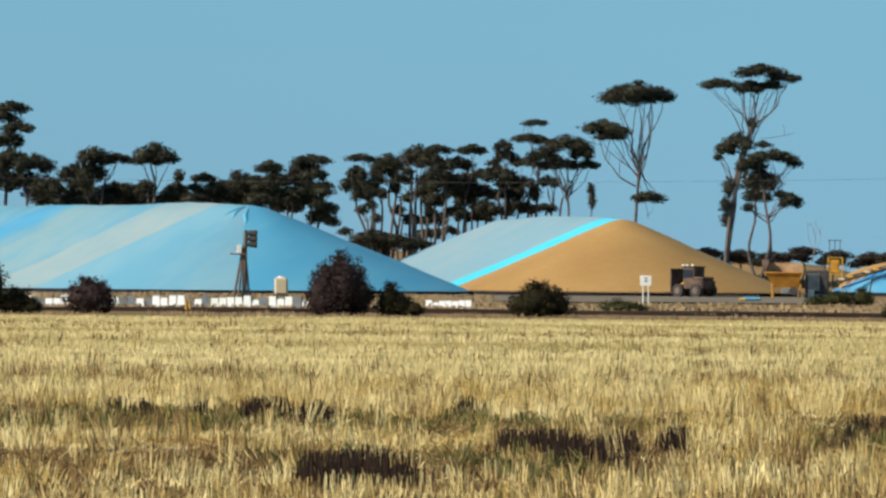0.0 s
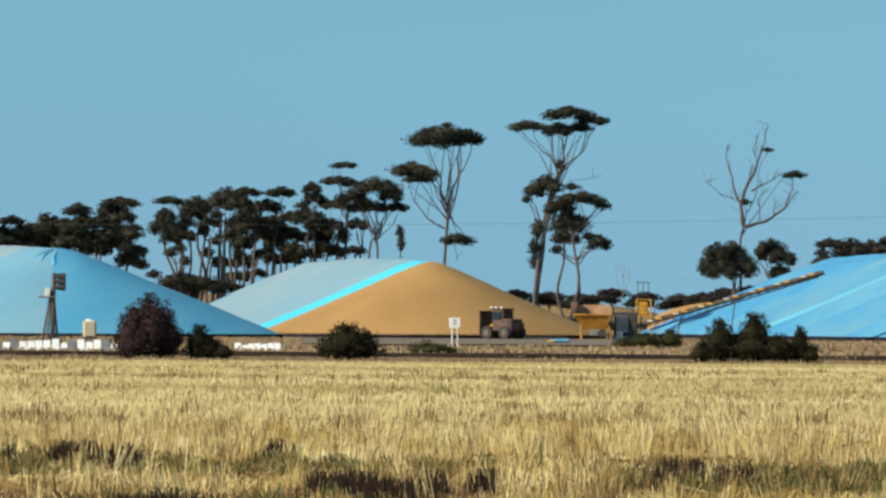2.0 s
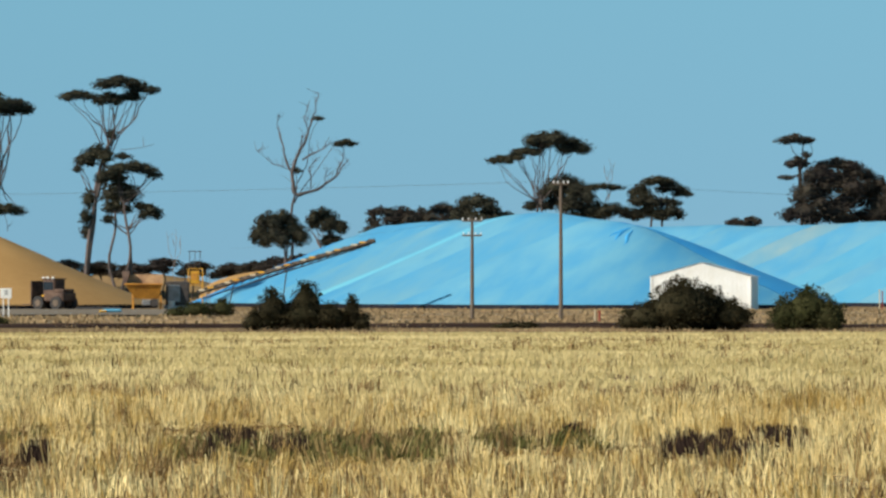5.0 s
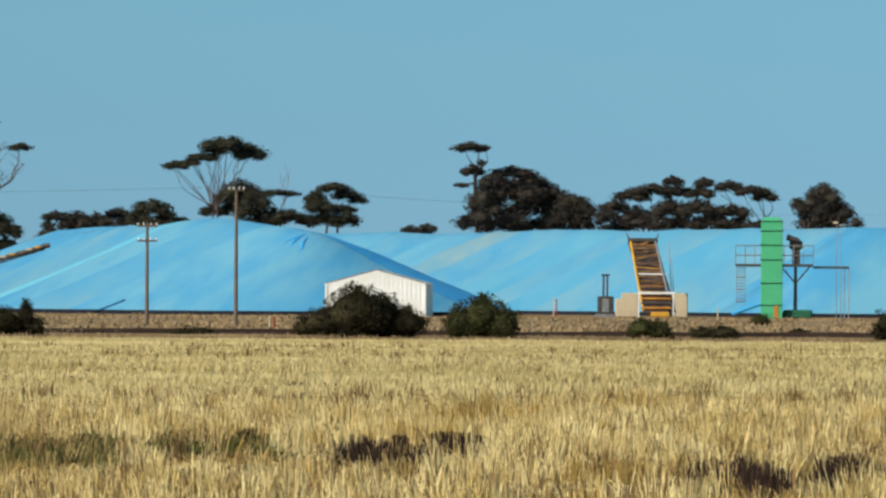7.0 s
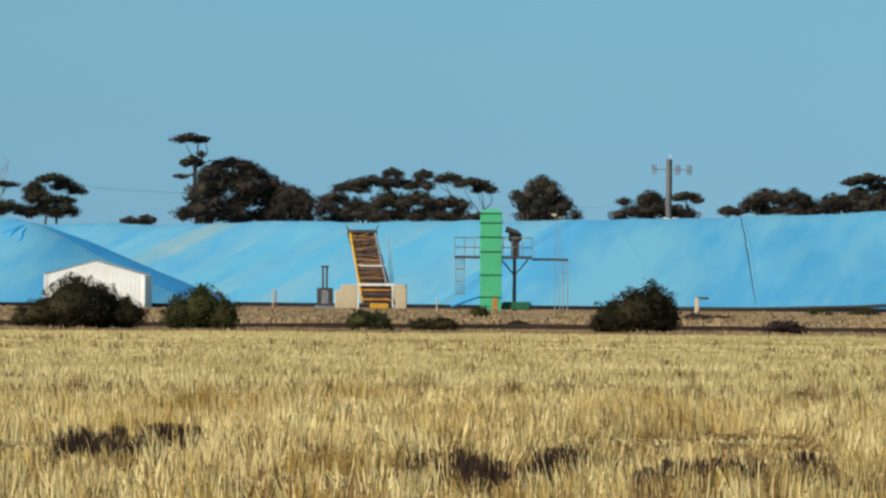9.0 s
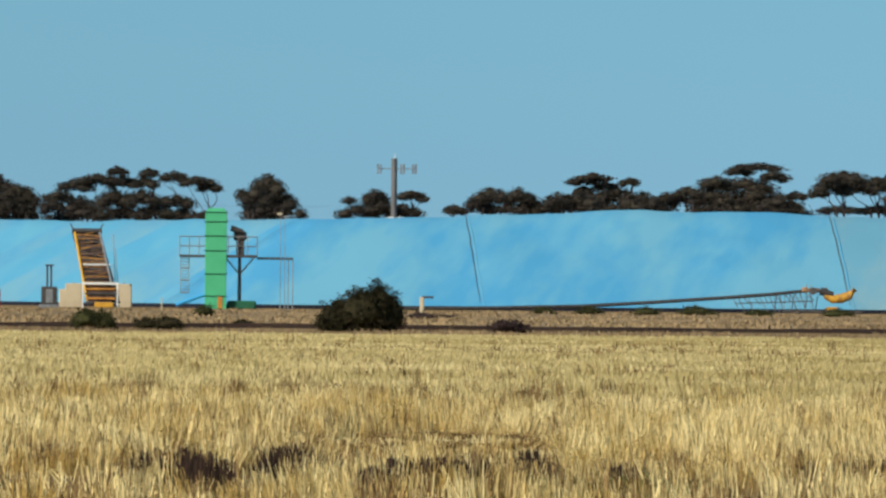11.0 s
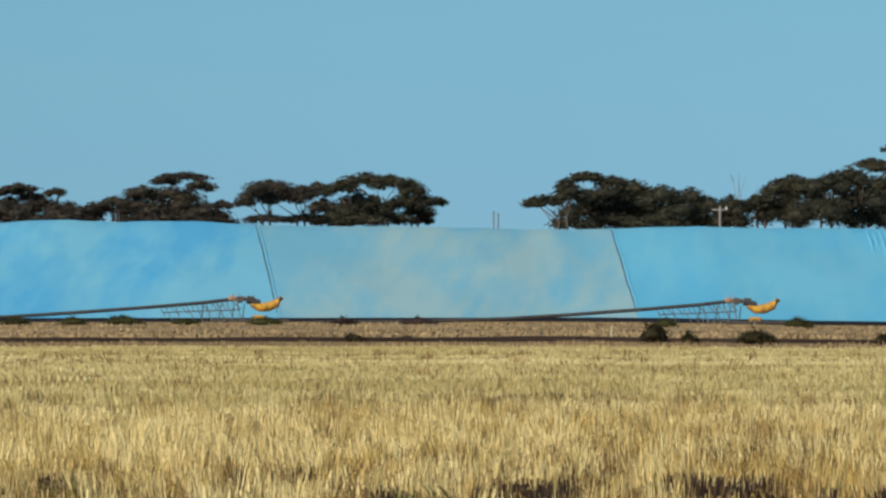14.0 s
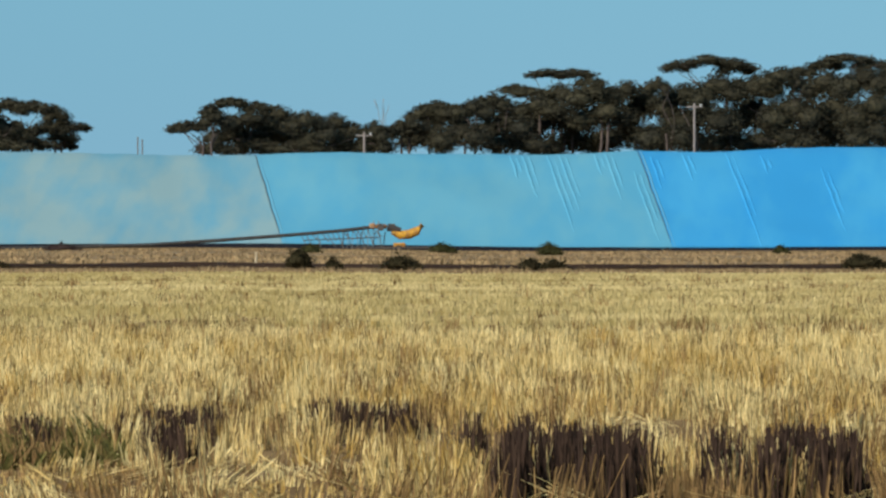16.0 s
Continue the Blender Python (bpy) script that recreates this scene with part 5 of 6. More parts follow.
# railway signal
sg = thing("railway_signal", -350, 375, "old timber railway signal mast with three dark lamps", "signal")
part("mast", one_rod((0.1, 0, 0), (0.18, 0, 5.45), 0.18, 0.14), TIMBER, sg)
part("brace", one_rod((-0.75, 0.3, 0), (-0.02, 0.05, 4.2), 0.1, 0.08), TIMBER, sg)
part("brace", one_rod((-0.35, -0.3, 0), (0.05, 0, 4.6), 0.09, 0.07), TIMBER, sg)
part("brace", one_rod((0.55, 0.3, 0), (0.2, 0.05, 3.9), 0.09, 0.07), TIMBER, sg)
for z in (0.9, 1.8, 2.7, 3.5):
    part("crossbar", one_rod((-0.62 + z * 0.13, 0.1, z), (0.45 - z * 0.06, 0.1, z + 0.1), 0.035), TIMBER, sg)
part("platform", one_box(-0.95, 0.35, -0.35, 0.35, 3.78, 3.88, bevel=0.015), TIMBER, sg)
part("platform_rail", one_rod((-0.9, -0.3, 3.85), (-0.55, -0.3, 4.35), 0.03), STEEL, sg)
part("equipment_box", one_box(-0.45, -0.1, -0.3, 0.1, 3.88, 4.5, bevel=0.03), WHITEPAINT, sg)
bb = part("backboard", one_box(0.1, 0.36, -0.08, -0.02, 4.35, 5.6, bevel=0.03), DARKSTEEL, sg)
for z in (4.55, 4.97, 5.38):
    part("lamp_hood", rod(one_rod((0.48, -0.1, z), (1.0, -0.25, z - 0.02), 0.2, 0.23, 12), (0.36, 0, z), (0.5, -0.12, z), 0.15, seg=12), BLACKRUBBER, sg)
part("base_cabinet", one_box(-0.12, 0.62, -0.25, 0.35, 0, 0.95, bevel=0.04), DARKSTEEL, sg)

# cream tank on a stand
tk = thing("water_tank", -282, 395, "cream steel tank on a dark stand", "tank")
part("tank", one_box(-0.52, 0.52, -0.5, 0.5, 0.78, 2.12, bevel=0.14), CONCRETE, tk)
part("lid", one_rod((0, 0, 2.12), (0, 0, 2.2), 0.3, 0.24, 12), WHITEPAINT, tk)
part("deck", one_box(-0.62, 0.62, -0.6, 0.6, 0.68, 0.78, bevel=0.02), DARKSTEEL, tk)
for x in (-0.5, 0.5):
    for y in (-0.5, 0.5):
        part("leg", one_box(x - 0.06, x + 0.06, y - 0.06, y + 0.06, 0, 0.68, bevel=0.01), DARKSTEEL, tk)
part("brace", one_rod((-0.5, -0.5, 0.05), (0.5, -0.5, 0.65), 0.04), DARKSTEEL, tk)

# white notice on two legs
ns = thing("notice_board", 363, 425, "white notice board on two thin legs", "sign")
part("board", one_box(-0.46, 0.46, -0.04, 0.04, 1.65, 2.5, bevel=0.02), WHITEPAINT, ns)
for z in (2.22, 1.98):
    part("bar", one_box(-0.12, 0.12, -0.06, -0.045, z, z + 0.12), STEEL, ns)
for x in (-0.22, 0.22):
    part("leg", one_rod((x, 0.02, 0), (x, 0.02, 1.66), 0.05), WHITEPAINT, ns)

# yellow marker posts and pale pegs
for b, d, h, m, lab in ((-450, 322, 0.65, YELLOW, "short yellow marker post in grass"), (-443, 322, 0.6, YELLOW, "short yellow marker post in grass"), (1403, 345, 0.9, CONCRETE, "pale weathered marker peg in grass"),
                        (1411, 345, 0.8, RED, "faded red marker peg in grass"), (1905, 560, 2.2, CONCRETE, "thin pale marker post beside the stack"), (1910, 560, 2.0, RED, "thin red marker post beside the stack"),
                        (4003, 330, 0.8, CONCRETE, "pale weathered marker peg in grass"), (2195, 520, 1.3, CONCRETE, "pale weathered marker peg in grass")):
    mk = thing("marker_post", b, d, lab, "post", "marker posts")
    part("shaft", one_rod((0, 0, 0), (0.02, 0, h), 0.07, 0.06), m, mk)
    part("cap", one_box(-0.09, 0.1, -0.09, 0.09, h, h + 0.12, bevel=0.02), m, mk)


# wheel loader by the bare grain
def wheel(top, x, y, r, w):
    t = part("wheel", one_rod((x, y - w / 2, r), (x, y + w / 2, r), r, seg=20), BLACKRUBBER, top)
    part("rim", one_rod((x, y - w / 2 - 0.03, r), (x, y + w / 2 + 0.03, r), r * 0.5, seg=14), TIMBER, t)


ld = thing("wheel_loader", 446, 596, "dusty wheel loader with dark cab and roof lights", "loader", yaw=-42)
ld.scale = (1.12, 1.12, 1.05)
part("body", box(box(box(bmesh.new(), -0.4, 2.3, -1.1, 1.1, 0.9, 1.9, bevel=0.12), 0.9, 2.2, -0.9, 0.9, 1.9, 2.3, bevel=0.1), -1.6, -0.4, -0.5, 0.5, 0.7, 1.5, bevel=0.1), DUSTY, ld, "dusty brown engine body")
cabn = part("cab", one_box(-0.7, 0.95, -0.85, 0.85, 1.7, 3.35, bevel=0.1), DUSTY, ld)
part("windscreen", one_box(-0.74, -0.705, -0.7, 0.7, 2.1, 3.1), GLASS, cabn)
part("side_window", one_box(-0.55, 0.75, -0.9, -0.86, 2.2, 3.1), GLASS, cabn)
part("roof", one_box(-0.8, 1.05, -0.95, 0.95, 3.35, 3.47, bevel=0.03), DUSTY, cabn)
for x in (-0.6, 0.0, 0.75):
    part("work_light", one_box(x - 0.14, x + 0.14, -0.96, -0.76, 3.47, 3.66, bevel=0.03), WHITEPAINT, cabn)
part("bucket", box(box(bmesh.new(), -3.1, -1.75, -1.45, 1.45, 0.5, 0.62, bevel=0.02), -1.9, -1.72, -1.45, 1.45, 0.5, 3.2, bevel=0.03), DUSTY, ld, "worn brown steel bucket")
for y in (-0.7, 0.7):
    part("lift_arm", one_rod((-0.4, y, 1.7), (-1.9, y, 1.0), 0.14), YELLOW, ld)
for x in (-1.0, 1.5):
    for y in (-1.05, 1.05):
        wheel(ld, x, y, 0.75, 0.55)

gr = thing("drive_over_grid", 525, 585, "low dark steel grid on the ground", "grid", z=0.0)
part("frame", one_box(-2.6, 2.6, -1.2, 1.2, 0, 0.3, bevel=0.05), DARKSTEEL, gr)
for k in range(9):
    part("bar", one_box(-2.4 + k * 0.58, -2.2 + k * 0.58, -1.1, 1.1, 0.3, 0.42, bevel=0.02), DARKSTEEL, gr)
bs = thing("blue_sheet", 550, 470, "crumpled scrap of pale blue sheet on gravel", "sheet", z=0.28)
part("fold", one_box(-0.9, 0.9, -0.4, 0.4, 0, 0.32, bevel=0.12), T_SKY, bs)
part("fold", one_box(-1.2, -0.5, -0.5, 0.1, 0, 0.2, bevel=0.08), YELLOW, bs)

# receiving hopper
hp = thing("grain_hopper", 612, 600, "orange steel receiving hopper on legs", "hopper")


hp.scale = (1.3, 1.3, 1.15)
part("bin", frustum(-1.1, 1.0, 1.1, -2.0, 1.3, 2.5, -0.9, 0.9, -1.5, 1.5), ORANGE, hp)
part("bin_rim", one_box(-2.1, 1.4, -1.6, 1.6, 2.5, 2.66, bevel=0.03), ORANGE, hp)
part("splash_board", frustum(-2.1, 1.4, 2.66, -1.9, 1.4, 3.6, 1.3, 1.5, 1.5, 1.6), STAINED, hp)
part("side_board", frustum(-2.2, -1.9, 2.66, -2.3, -1.6, 3.9, -0.4, 1.4, 0.9, 1.4), DUSTY, hp)
for x in (-1.3, 1.2):
    for y in (-0.9, 0.9):
        part("leg", one_box(x - 0.1, x + 0.1, y - 0.1, y + 0.1, 0, 1.5, bevel=0.02), ORANGE, hp)
part("drive_motor", one_box(-0.5, 0.4, -1.2, -0.6, 0.4, 1.0, bevel=0.1), STEEL, hp)
part("gear_guard", one_rod((0.6, -1.2, 0.7), (0.6, -0.8, 0.7), 0.4, seg=14), DARKSTEEL, hp)
pu = thing("power_unit", 668, 604, "grey steel power unit beside the hopper", "generator")
part("housing", one_box(-1.6, 1.2, -0.9, 0.9, 0.5, 3.3, bevel=0.12), DARKSTEEL, pu)
part("panel", one_box(-1.3, 0.1, -0.94, -0.9, 0.9, 2.9, bevel=0.01), STEEL, pu)
part("exhaust", one_rod((0.7, 0, 3.3), (0.7, 0, 3.9), 0.08), DARKSTEEL, pu)
part("skid", one_box(-1.8, 1.5, -0.8, 0.8, 0, 0.5, bevel=0.05), STEEL, pu)
part("white_drum", one_rod((-0.9, -1.3, 0.0), (-0.9, -1.3, 1.0), 0.4, seg=14), WHITEPAINT, pu)

# yellow drive frame of the conveyor
yf = thing("drive_tower", 697, 616, "yellow steel drive tower at the conveyor's foot", "tower")
for x in (-0.85, 0.85):
    for y in (-0.6, 0.6):
        part("post", one_rod((x, y, 0), (x, y, 4.9), 0.09), YELLOW, yf)
part("gearbox", one_box(-0.7, 0.5, -0.55, 0.55, 3.0, 4.6, bevel=0.1), YELLOW, yf)
part("guard", one_box(-0.5, 0.2, -0.62, -0.56, 3.5, 4.2, bevel=0.02), ORANGE, yf)
for z in (2.8, 4.8):
    part("frame_bar", one_box(-0.95, 0.95, -0.66, 0.66, z, z + 0.1, bevel=0.02), YELLOW, yf)
for x in (-0.75, -0.1, 0.5):
    part("top_post", one_rod((x, 0, 4.9), (x + 0.05, 0, 7.0), 0.045), DARKSTEEL, yf)
part("top_bar", one_box(-0.95, 0.75, -0.05, 0.05, 6.9, 7.0), DARKSTEEL, yf)
for x in (1.3, 1.7):
    part("rail_post", one_rod((x, 0, 0), (x, 0, 4.6), 0.05), STEEL, yf)

# loading conveyor up the stack
cv = thing("loading_conveyor", 705, 612, "long inclined conveyor with rusty belt and yellow hoods", "conveyor")
sc = 625 / TICK
p0, p1 = Vector((-0.3, 0, up(-9, 612))), Vector(((1014 - 705) * sc * 0.985, 3, up(84, 616)))
ax = (p1 - p0)
part("belt", one_rod(p0 + Vector((0, 0, 0.1)), p1, 0.28), BLACKRUBBER, cv)
for y in (-0.5, 0.5):
    part("side_rail", one_rod(p0 + Vector((0, y, 0)), p1 + Vector((0, y, 0)), 0.1), TIMBER, cv)
    part("lower_chord", one_rod(p0 + Vector((0.5, y, -0.65)), p1 + Vector((-0.8, y, -0.55)), 0.08), DARKSTEEL, cv)
for k in range(21):
    q = p0 + ax * ((k + 0.5) / 21)
    part("hood", frustum(q.x - 0.42, q.x + 0.42, q.z + 0.14, q.x - 0.3, q.x + 0.36, q.z + 0.34, q.y - 0.5, q.y + 0.5, q.y - 0.32, q.y + 0.32), (CONCRETE, YELLOW, TIMBER)[k % 3], cv)
    part("strut", one_rod(q + Vector((-0.45, -0.5, -0.6)), q + Vector((0.35, -0.5, 0.0)), 0.05), DARKSTEEL, cv)
for k in (0.2, 0.5):
    q = p0 + ax * k
    part("leg", one_rod((q.x - 0.6, q.y - 0.4, 0), (q.x, q.y - 0.4, q.z - 0.5), 0.08), DARKSTEEL, cv)


# power poles and wires
def power_pole(b, d, h, arms, label):
    pp = thing("power_pole", b, d, label, "power pole", "power poles")
    part("shaft", one_rod((0, 0, 0), (0, 0, h), 0.17, 0.11, 10), TIMBER, pp)
    for z, w in arms:
        arm = part("crossarm", one_box(-w, w, -0.2, -0.1, z - 0.07, z + 0.07, bevel=0.015), TIMBER, pp)
        for x in (-w * 0.9, -w * 0.35, w * 0.35, w * 0.9):
            part("insulator", one_rod((x, -0.15, z + 0.07), (x, -0.15, z + 0.24), 0.055, 0.04), WHITEPAINT, arm)
    return pp


power_pole(1186, 390, up(124, 390), ((up(119, 390), 0.8), (up(93, 390), 0.75)), "timber power pole with two crossarms")
power_pole(1343, 378, up(186, 378), ((up(184, 378), 0.6),), "tall slender timber power pole")
for b, e in ((4195, 173), (4779, 227)):
    pp = thing("line_pole", b, 714, "pale grey weathered timber pole behind the stack", "power pole", "line poles")
    part("shaft", one_rod((0, 0, 0), (0, 0, up(e, 714)), 0.2, 0.15, 8), DEADWOOD, pp)
    part("crossarm", one_box(-1.1, 1.1, -0.1, 0.1, up(e, 714) - 0.6, up(e, 714) - 0.42, bevel=0.02), DEADWOOD, pp)
    part("insulator", one_rod((0.9, 0, up(e, 714) - 0.42), (0.9, 0, up(e, 714) - 0.1), 0.08), WHITEPAINT, pp)
for b, e in ((3795, 157), (3803, 153)):
    pp = thing("vent_post", b, 690, "thin pale post behind the stack", "post", "line poles")
    part("shaft", one_rod((0, 0, 0), (0, 0, up(e, 690)), 0.1, 0.08, 8), TIMBER, pp)
    part("cap", one_rod((0, 0, up(e, 690)), (0, 0, up(e, 690) + 0.2), 0.14, 0.1), TIMBER, pp)


def wire(a, b, sag, r=0.007):
    pts = [a.lerp(b, i / 24) - Vector((0, 0, sag * 4 * (i / 24) * (1 - i / 24))) for i in range(25)]
    v, f = tube([p - a for p in pts], [r] * 25, 4)
    ob = new("power_line", mesh_of("power_line", v, f, DARKSTEEL))
    ob.location = a
    return tagged(ob, "thin dark overhead wire strung between poles", "wire", "overhead wires")


for off in (-0.45, 0.45):
    wire(spot(1343, 378, up(186, 378) + 0.15) + Vector((0, off, 0)), spot(-1300, 420, 10.5) + Vector((0, off, 0)), 0.9)
    wire(spot(1343, 378, up(186, 378) + 0.15) + Vector((0, off, 0)), spot(2604, 716, up(150, 716)) + Vector((0, off, 0)), 1.0)
wire(spot(1186, 390, up(124, 390) + 0.1), spot(760, 520, up(70, 520)), 0.4)

# mast behind the long stack
ms = thing("antenna_mast", 2604, 716, "grey mast with panel antennas on outriggers", "mast")
part("pole", one_rod((0, 0, 0), (0, 0, up(232, 716)), 0.5, 0.42, 14), DULLSTEEL, ms)
part("whip", one_rod((0.1, 0, up(230, 716)), (0.12, 0, up(240, 716)), 0.07, 0.04), WHITEPAINT, ms)
sm = 716 / TICK
for b, w in ((-29, 0.14), (-24, 0.12), (12, 0.13), (17, 0.16), (33, 0.13), (38, 0.16)):
    pa = part("panel_antenna", one_box(b * sm - w, b * sm + w, -0.3, -0.1, up(205, 716), up(222, 716), bevel=0.03), STEEL, ms)
part("outrigger", one_rod((-30 * sm, 0, up(214, 716)), (40 * sm, 0, up(214, 716)), 0.07), STEEL, ms)
for k in range(6):
    x = (-13 + k * 5.5) * sm
    part("equipment_box", one_box(x - 0.18, x + 0.18, -0.85, -0.5, up(121 + (k * 7) % 4 - 2, 716), up(127 + (k * 5) % 3, 716), bevel=0.03), WHITEPAINT, ms)
part("equipment_ring", one_rod((-1.1, -0.6, up(121, 716)), (1.4, -0.6, up(121, 716)), 0.1), DARKSTEEL, ms)

# white steel shed
sh = thing("white_shed", 1590, 572, "white corrugated steel shed with a low gable", "shed", yaw=-4)
ws, ze, zr = 5.55, up(21, 572), up(44, 572)
n = 44
for k in range(n):
    x0, x1 = -ws + 2 * ws * k / n, -ws + 2 * ws * (k + 1) / n
    z = [ze + (zr - ze) * (1 - abs(x) / ws) for x in (x0, x1)]
    bm = bmesh.new()
    y = -0.03 if k % 2 else 0.0
    a = [bm.verts.new(v) for v in ((x0, y, 0), (x1, y, 0), (x1, y, z[1]), (x0, y, z[0]), (x0, y + 0.12, 0), (x1, y + 0.12, 0), (x1, y + 0.12, z[1]), (x0, y + 0.12, z[0]))]
    for f in ((0, 1, 2, 3), (7, 6, 5, 4), (1, 5, 6, 2), (4, 0, 3, 7), (3, 2, 6, 7), (0, 4, 5, 1)):
        bm.faces.new([a[i] for i in f])
    part("cladding_panel", bm, WHITEPAINT, sh)
for s in (-1, 1):
    part("side_wall", one_box(s * ws - 0.08, s * ws + 0.08, 0.12, 14, 0, ze), WHITEPAINT, sh)
    bm = bmesh.new()
    a = [bm.verts.new(v) for v in ((s * (ws + 0.3), -0.14, ze - 0.08), (0, -0.14, zr + 0.06), (0, 14.2, zr + 0.06), (s * (ws + 0.3), 14.2, ze - 0.08))]
    bm.faces.new(a)
    bmesh.ops.solidify(bm, geom=bm.faces[:], thickness=0.12)
    part("roof", bm, WHITEPAINT, sh, "pale steel roof sheet")
part("back_wall", one_box(-ws, ws, 14, 14.1, 0, ze), WHITEPAINT, sh)
part("corner_trim", one_box(ws - 0.12, ws + 0.12, -0.12, 0.0, 0, ze - 0.1), WHITEPAINT, sh)
part("corner_trim", one_box(-ws - 0.12, -ws + 0.12, -0.12, 0.0, 0, ze - 0.1), WHITEPAINT, sh)

# orange elevator conveyor seen end on
oc = thing("stacking_conveyor", 2086, 598, "rusty orange inclined stacking conveyor in a white frame", "conveyor")
so = 598 / TICK


def oc_at(f, x):
    """Along the conveyor: f from foot to head."""
    return Vector((((-24 + x * 0.74) * f + (3 + x * 0.84) * (1 - f)) * so, -2 + 9 * f, up(-26 + (100 + 26) * f, 598)))


for x in (-30, 30):
    part("side_beam", one_rod(oc_at(0, x), oc_at(1, x), 0.15), YELLOW if x < 0 else STEEL, oc)
for k in range(30):
    f = (k + 0.5) / 30
    part("slat", one_rod(oc_at(f, -29), oc_at(f + rng.uniform(-0.04, 0.04), 29), rng.uniform(0.06, 0.13), seg=6), (RUST, DARKSTEEL, RUST, DUSTY)[k % 4], oc)
    if k % 3 == 0:
        lean = 29 if k % 2 else -29
        part("brace", one_rod(oc_at(f, -lean), oc_at(min(f + 0.1, 1), lean), 0.08, seg=6), RUST if k % 2 else DARKSTEEL, oc)
# plate coloured dark to stand in for the dark gaps between slats
part("belt_plate", frustum(-1.0, 2.4, 0.6, -3.4, 0.0, up(97, 598), -1.3, -1.2, 7.2, 7.3), DUSTY, oc)
part("head_drum", one_rod(oc_at(1, -36), oc_at(1, 36), 0.3, seg=12), DARKSTEEL, oc)
for x in (-38, 38):
    part("head_horn", one_rod(oc_at(1, x * 0.8), oc_at(1.02, x * 1.05) + Vector((0, 0, 0.7)), 0.12, 0.05), DARKSTEEL, oc)
part("mid_frame", one_rod(oc_at(0.52, -30), oc_at(0.52, 36), 0.09, seg=6), WHITEPAINT, oc)
part("base_beam", one_box(-2.1, 2.2, -3.1, -2.8, up(4, 598), up(4, 598) + 0.26, bevel=0.03), WHITEPAINT, oc)
for x in (-2.0, 2.05):
    part("base_leg", one_box(x - 0.08, x + 0.08, -3.1, -2.9, 0, up(4, 598), bevel=0.02), WHITEPAINT, oc)
part("intake_bin", frustum(-1.2, 1.3, 0.3, -1.7, 1.8, up(3, 598), -2.7, -1.6, -2.75, -1.4), DUSTY, oc, "dark stained steel intake bin")
for k in range(4):
    part("intake_bar", one_box(-1.7, 1.8, -2.9, -2.7, 0.5 + k * 0.55, 0.72 + k * 0.55, bevel=0.03), (DARKSTEEL, ORANGE)[k % 2], oc)
part("intake_tray", one_box(-0.6, 1.6, -3.8, -2.9, 0.1, 0.7, bevel=0.08), YELLOW, oc)
for x, y in ((2.3, 0.0), (2.7, 2.0), (2.4, 4.0)):
    part("service_pipe", one_rod((x - 0.4, y, 0), (x - 0.9, y + 2, up(94, 598) * (0.6 + y * 0.1)), 0.05), STEEL, oc)
for b, w, h in ((2040, 1.0, 2.9), (2128, 0.95, 2.9), (2022, 0.5, 2.2)):
    bl = thing("concrete_block", b, 610, "large pale concrete block behind the conveyor", "block", "concrete blocks")
    part("block", one_box(-w, w, -0.8, 0.8, 0, h, bevel=0.08), CONCRETE, bl)
    part("lifting_eye", one_rod((0, 0, h), (0, 0, h + 0.15), 0.08), STEEL, bl)
hut = thing("pump_station", 1997, 600, "dark steel pump station with a thin stack", "pump")
part("housing", one_box(-0.95, 0.95, -0.8, 0.8, 0.4, 2.5, bevel=0.1), DARKSTEEL, hut)
part("door", one_box(-0.4, 0.4, -0.84, -0.8, 0.6, 2.2, bevel=0.01), STEEL, hut)
part("skid", one_box(-1.2, 1.2, -0.9, 0.9, 0, 0.4, bevel=0.04), STEEL, hut)
for x in (-0.25, 0.2):
    part("stack_pipe", one_rod((x, 0, 2.5), (x, 0, up(36, 600)), 0.12), DARKSTEEL, hut)
part("cowl", one_box(-0.5, 0.5, -0.3, 0.3, up(36, 600), up(39, 600), bevel=0.04), DARKSTEEL, hut)

# green bucket elevator
ge = thing("bucket_elevator", 2290, 588, "bright green bucket elevator with a railed platform", "elevator")
sg2 = 588 / TICK
zt, zp = up(134, 588), up(57, 588)
edges = [0] + [up(e, 588) for e in (-14, 25, 66, 92, 117)] + [zt]
for z0, z1 in zip(edges, edges[1:]):
    part("casing", one_box(-19 * sg2, 19 * sg2, -1.75, 1.0, z0, z1 - 0.06, bevel=0.04), GREEN, ge)
    part("flange", one_box(-20.5 * sg2, 20.5 * sg2, -1.85, 1.1, z1 - 0.06, z1 + 0.05, bevel=0.02), DARKGREEN, ge)
part("head_cover", frustum(-19 * sg2, 19 * sg2, zt, -13 * sg2, 13 * sg2, zt + 0.45, -1.75, 1, -1.5, 0.8), GREEN, ge)
pl = part("platform", one_box(-64 * sg2, 73 * sg2, -1.6, 1.6, zp - 0.2, zp + 0.1, bevel=0.02), DARKSTEEL, ge)
zr2 = up(91, 588)
for k in range(9):
    x = (-64 + 137 * k / 8) * sg2
    for y in (-1.55, 1.55):
        part("rail_post", one_rod((x, y, zp), (x, y, zr2), 0.05, seg=6), STEEL, pl)
for z in (zr2, (zr2 + zp) / 2):
    for y in (-1.55, 1.55):
        part("rail", one_rod((-64 * sg2, y, z), (73 * sg2, y, z), 0.05, seg=6), STEEL, pl)
part("walkway", one_box(73 * sg2, 136 * sg2, -0.3, 0.3, up(51, 588), up(55, 588), bevel=0.02), DARKSTEEL, ge)
for b in (128, 136):
    part("walkway_post", one_rod((b * sg2, 0, 0), (b * sg2, 0, up(53, 588)), 0.07, seg=6), STEEL, ge)
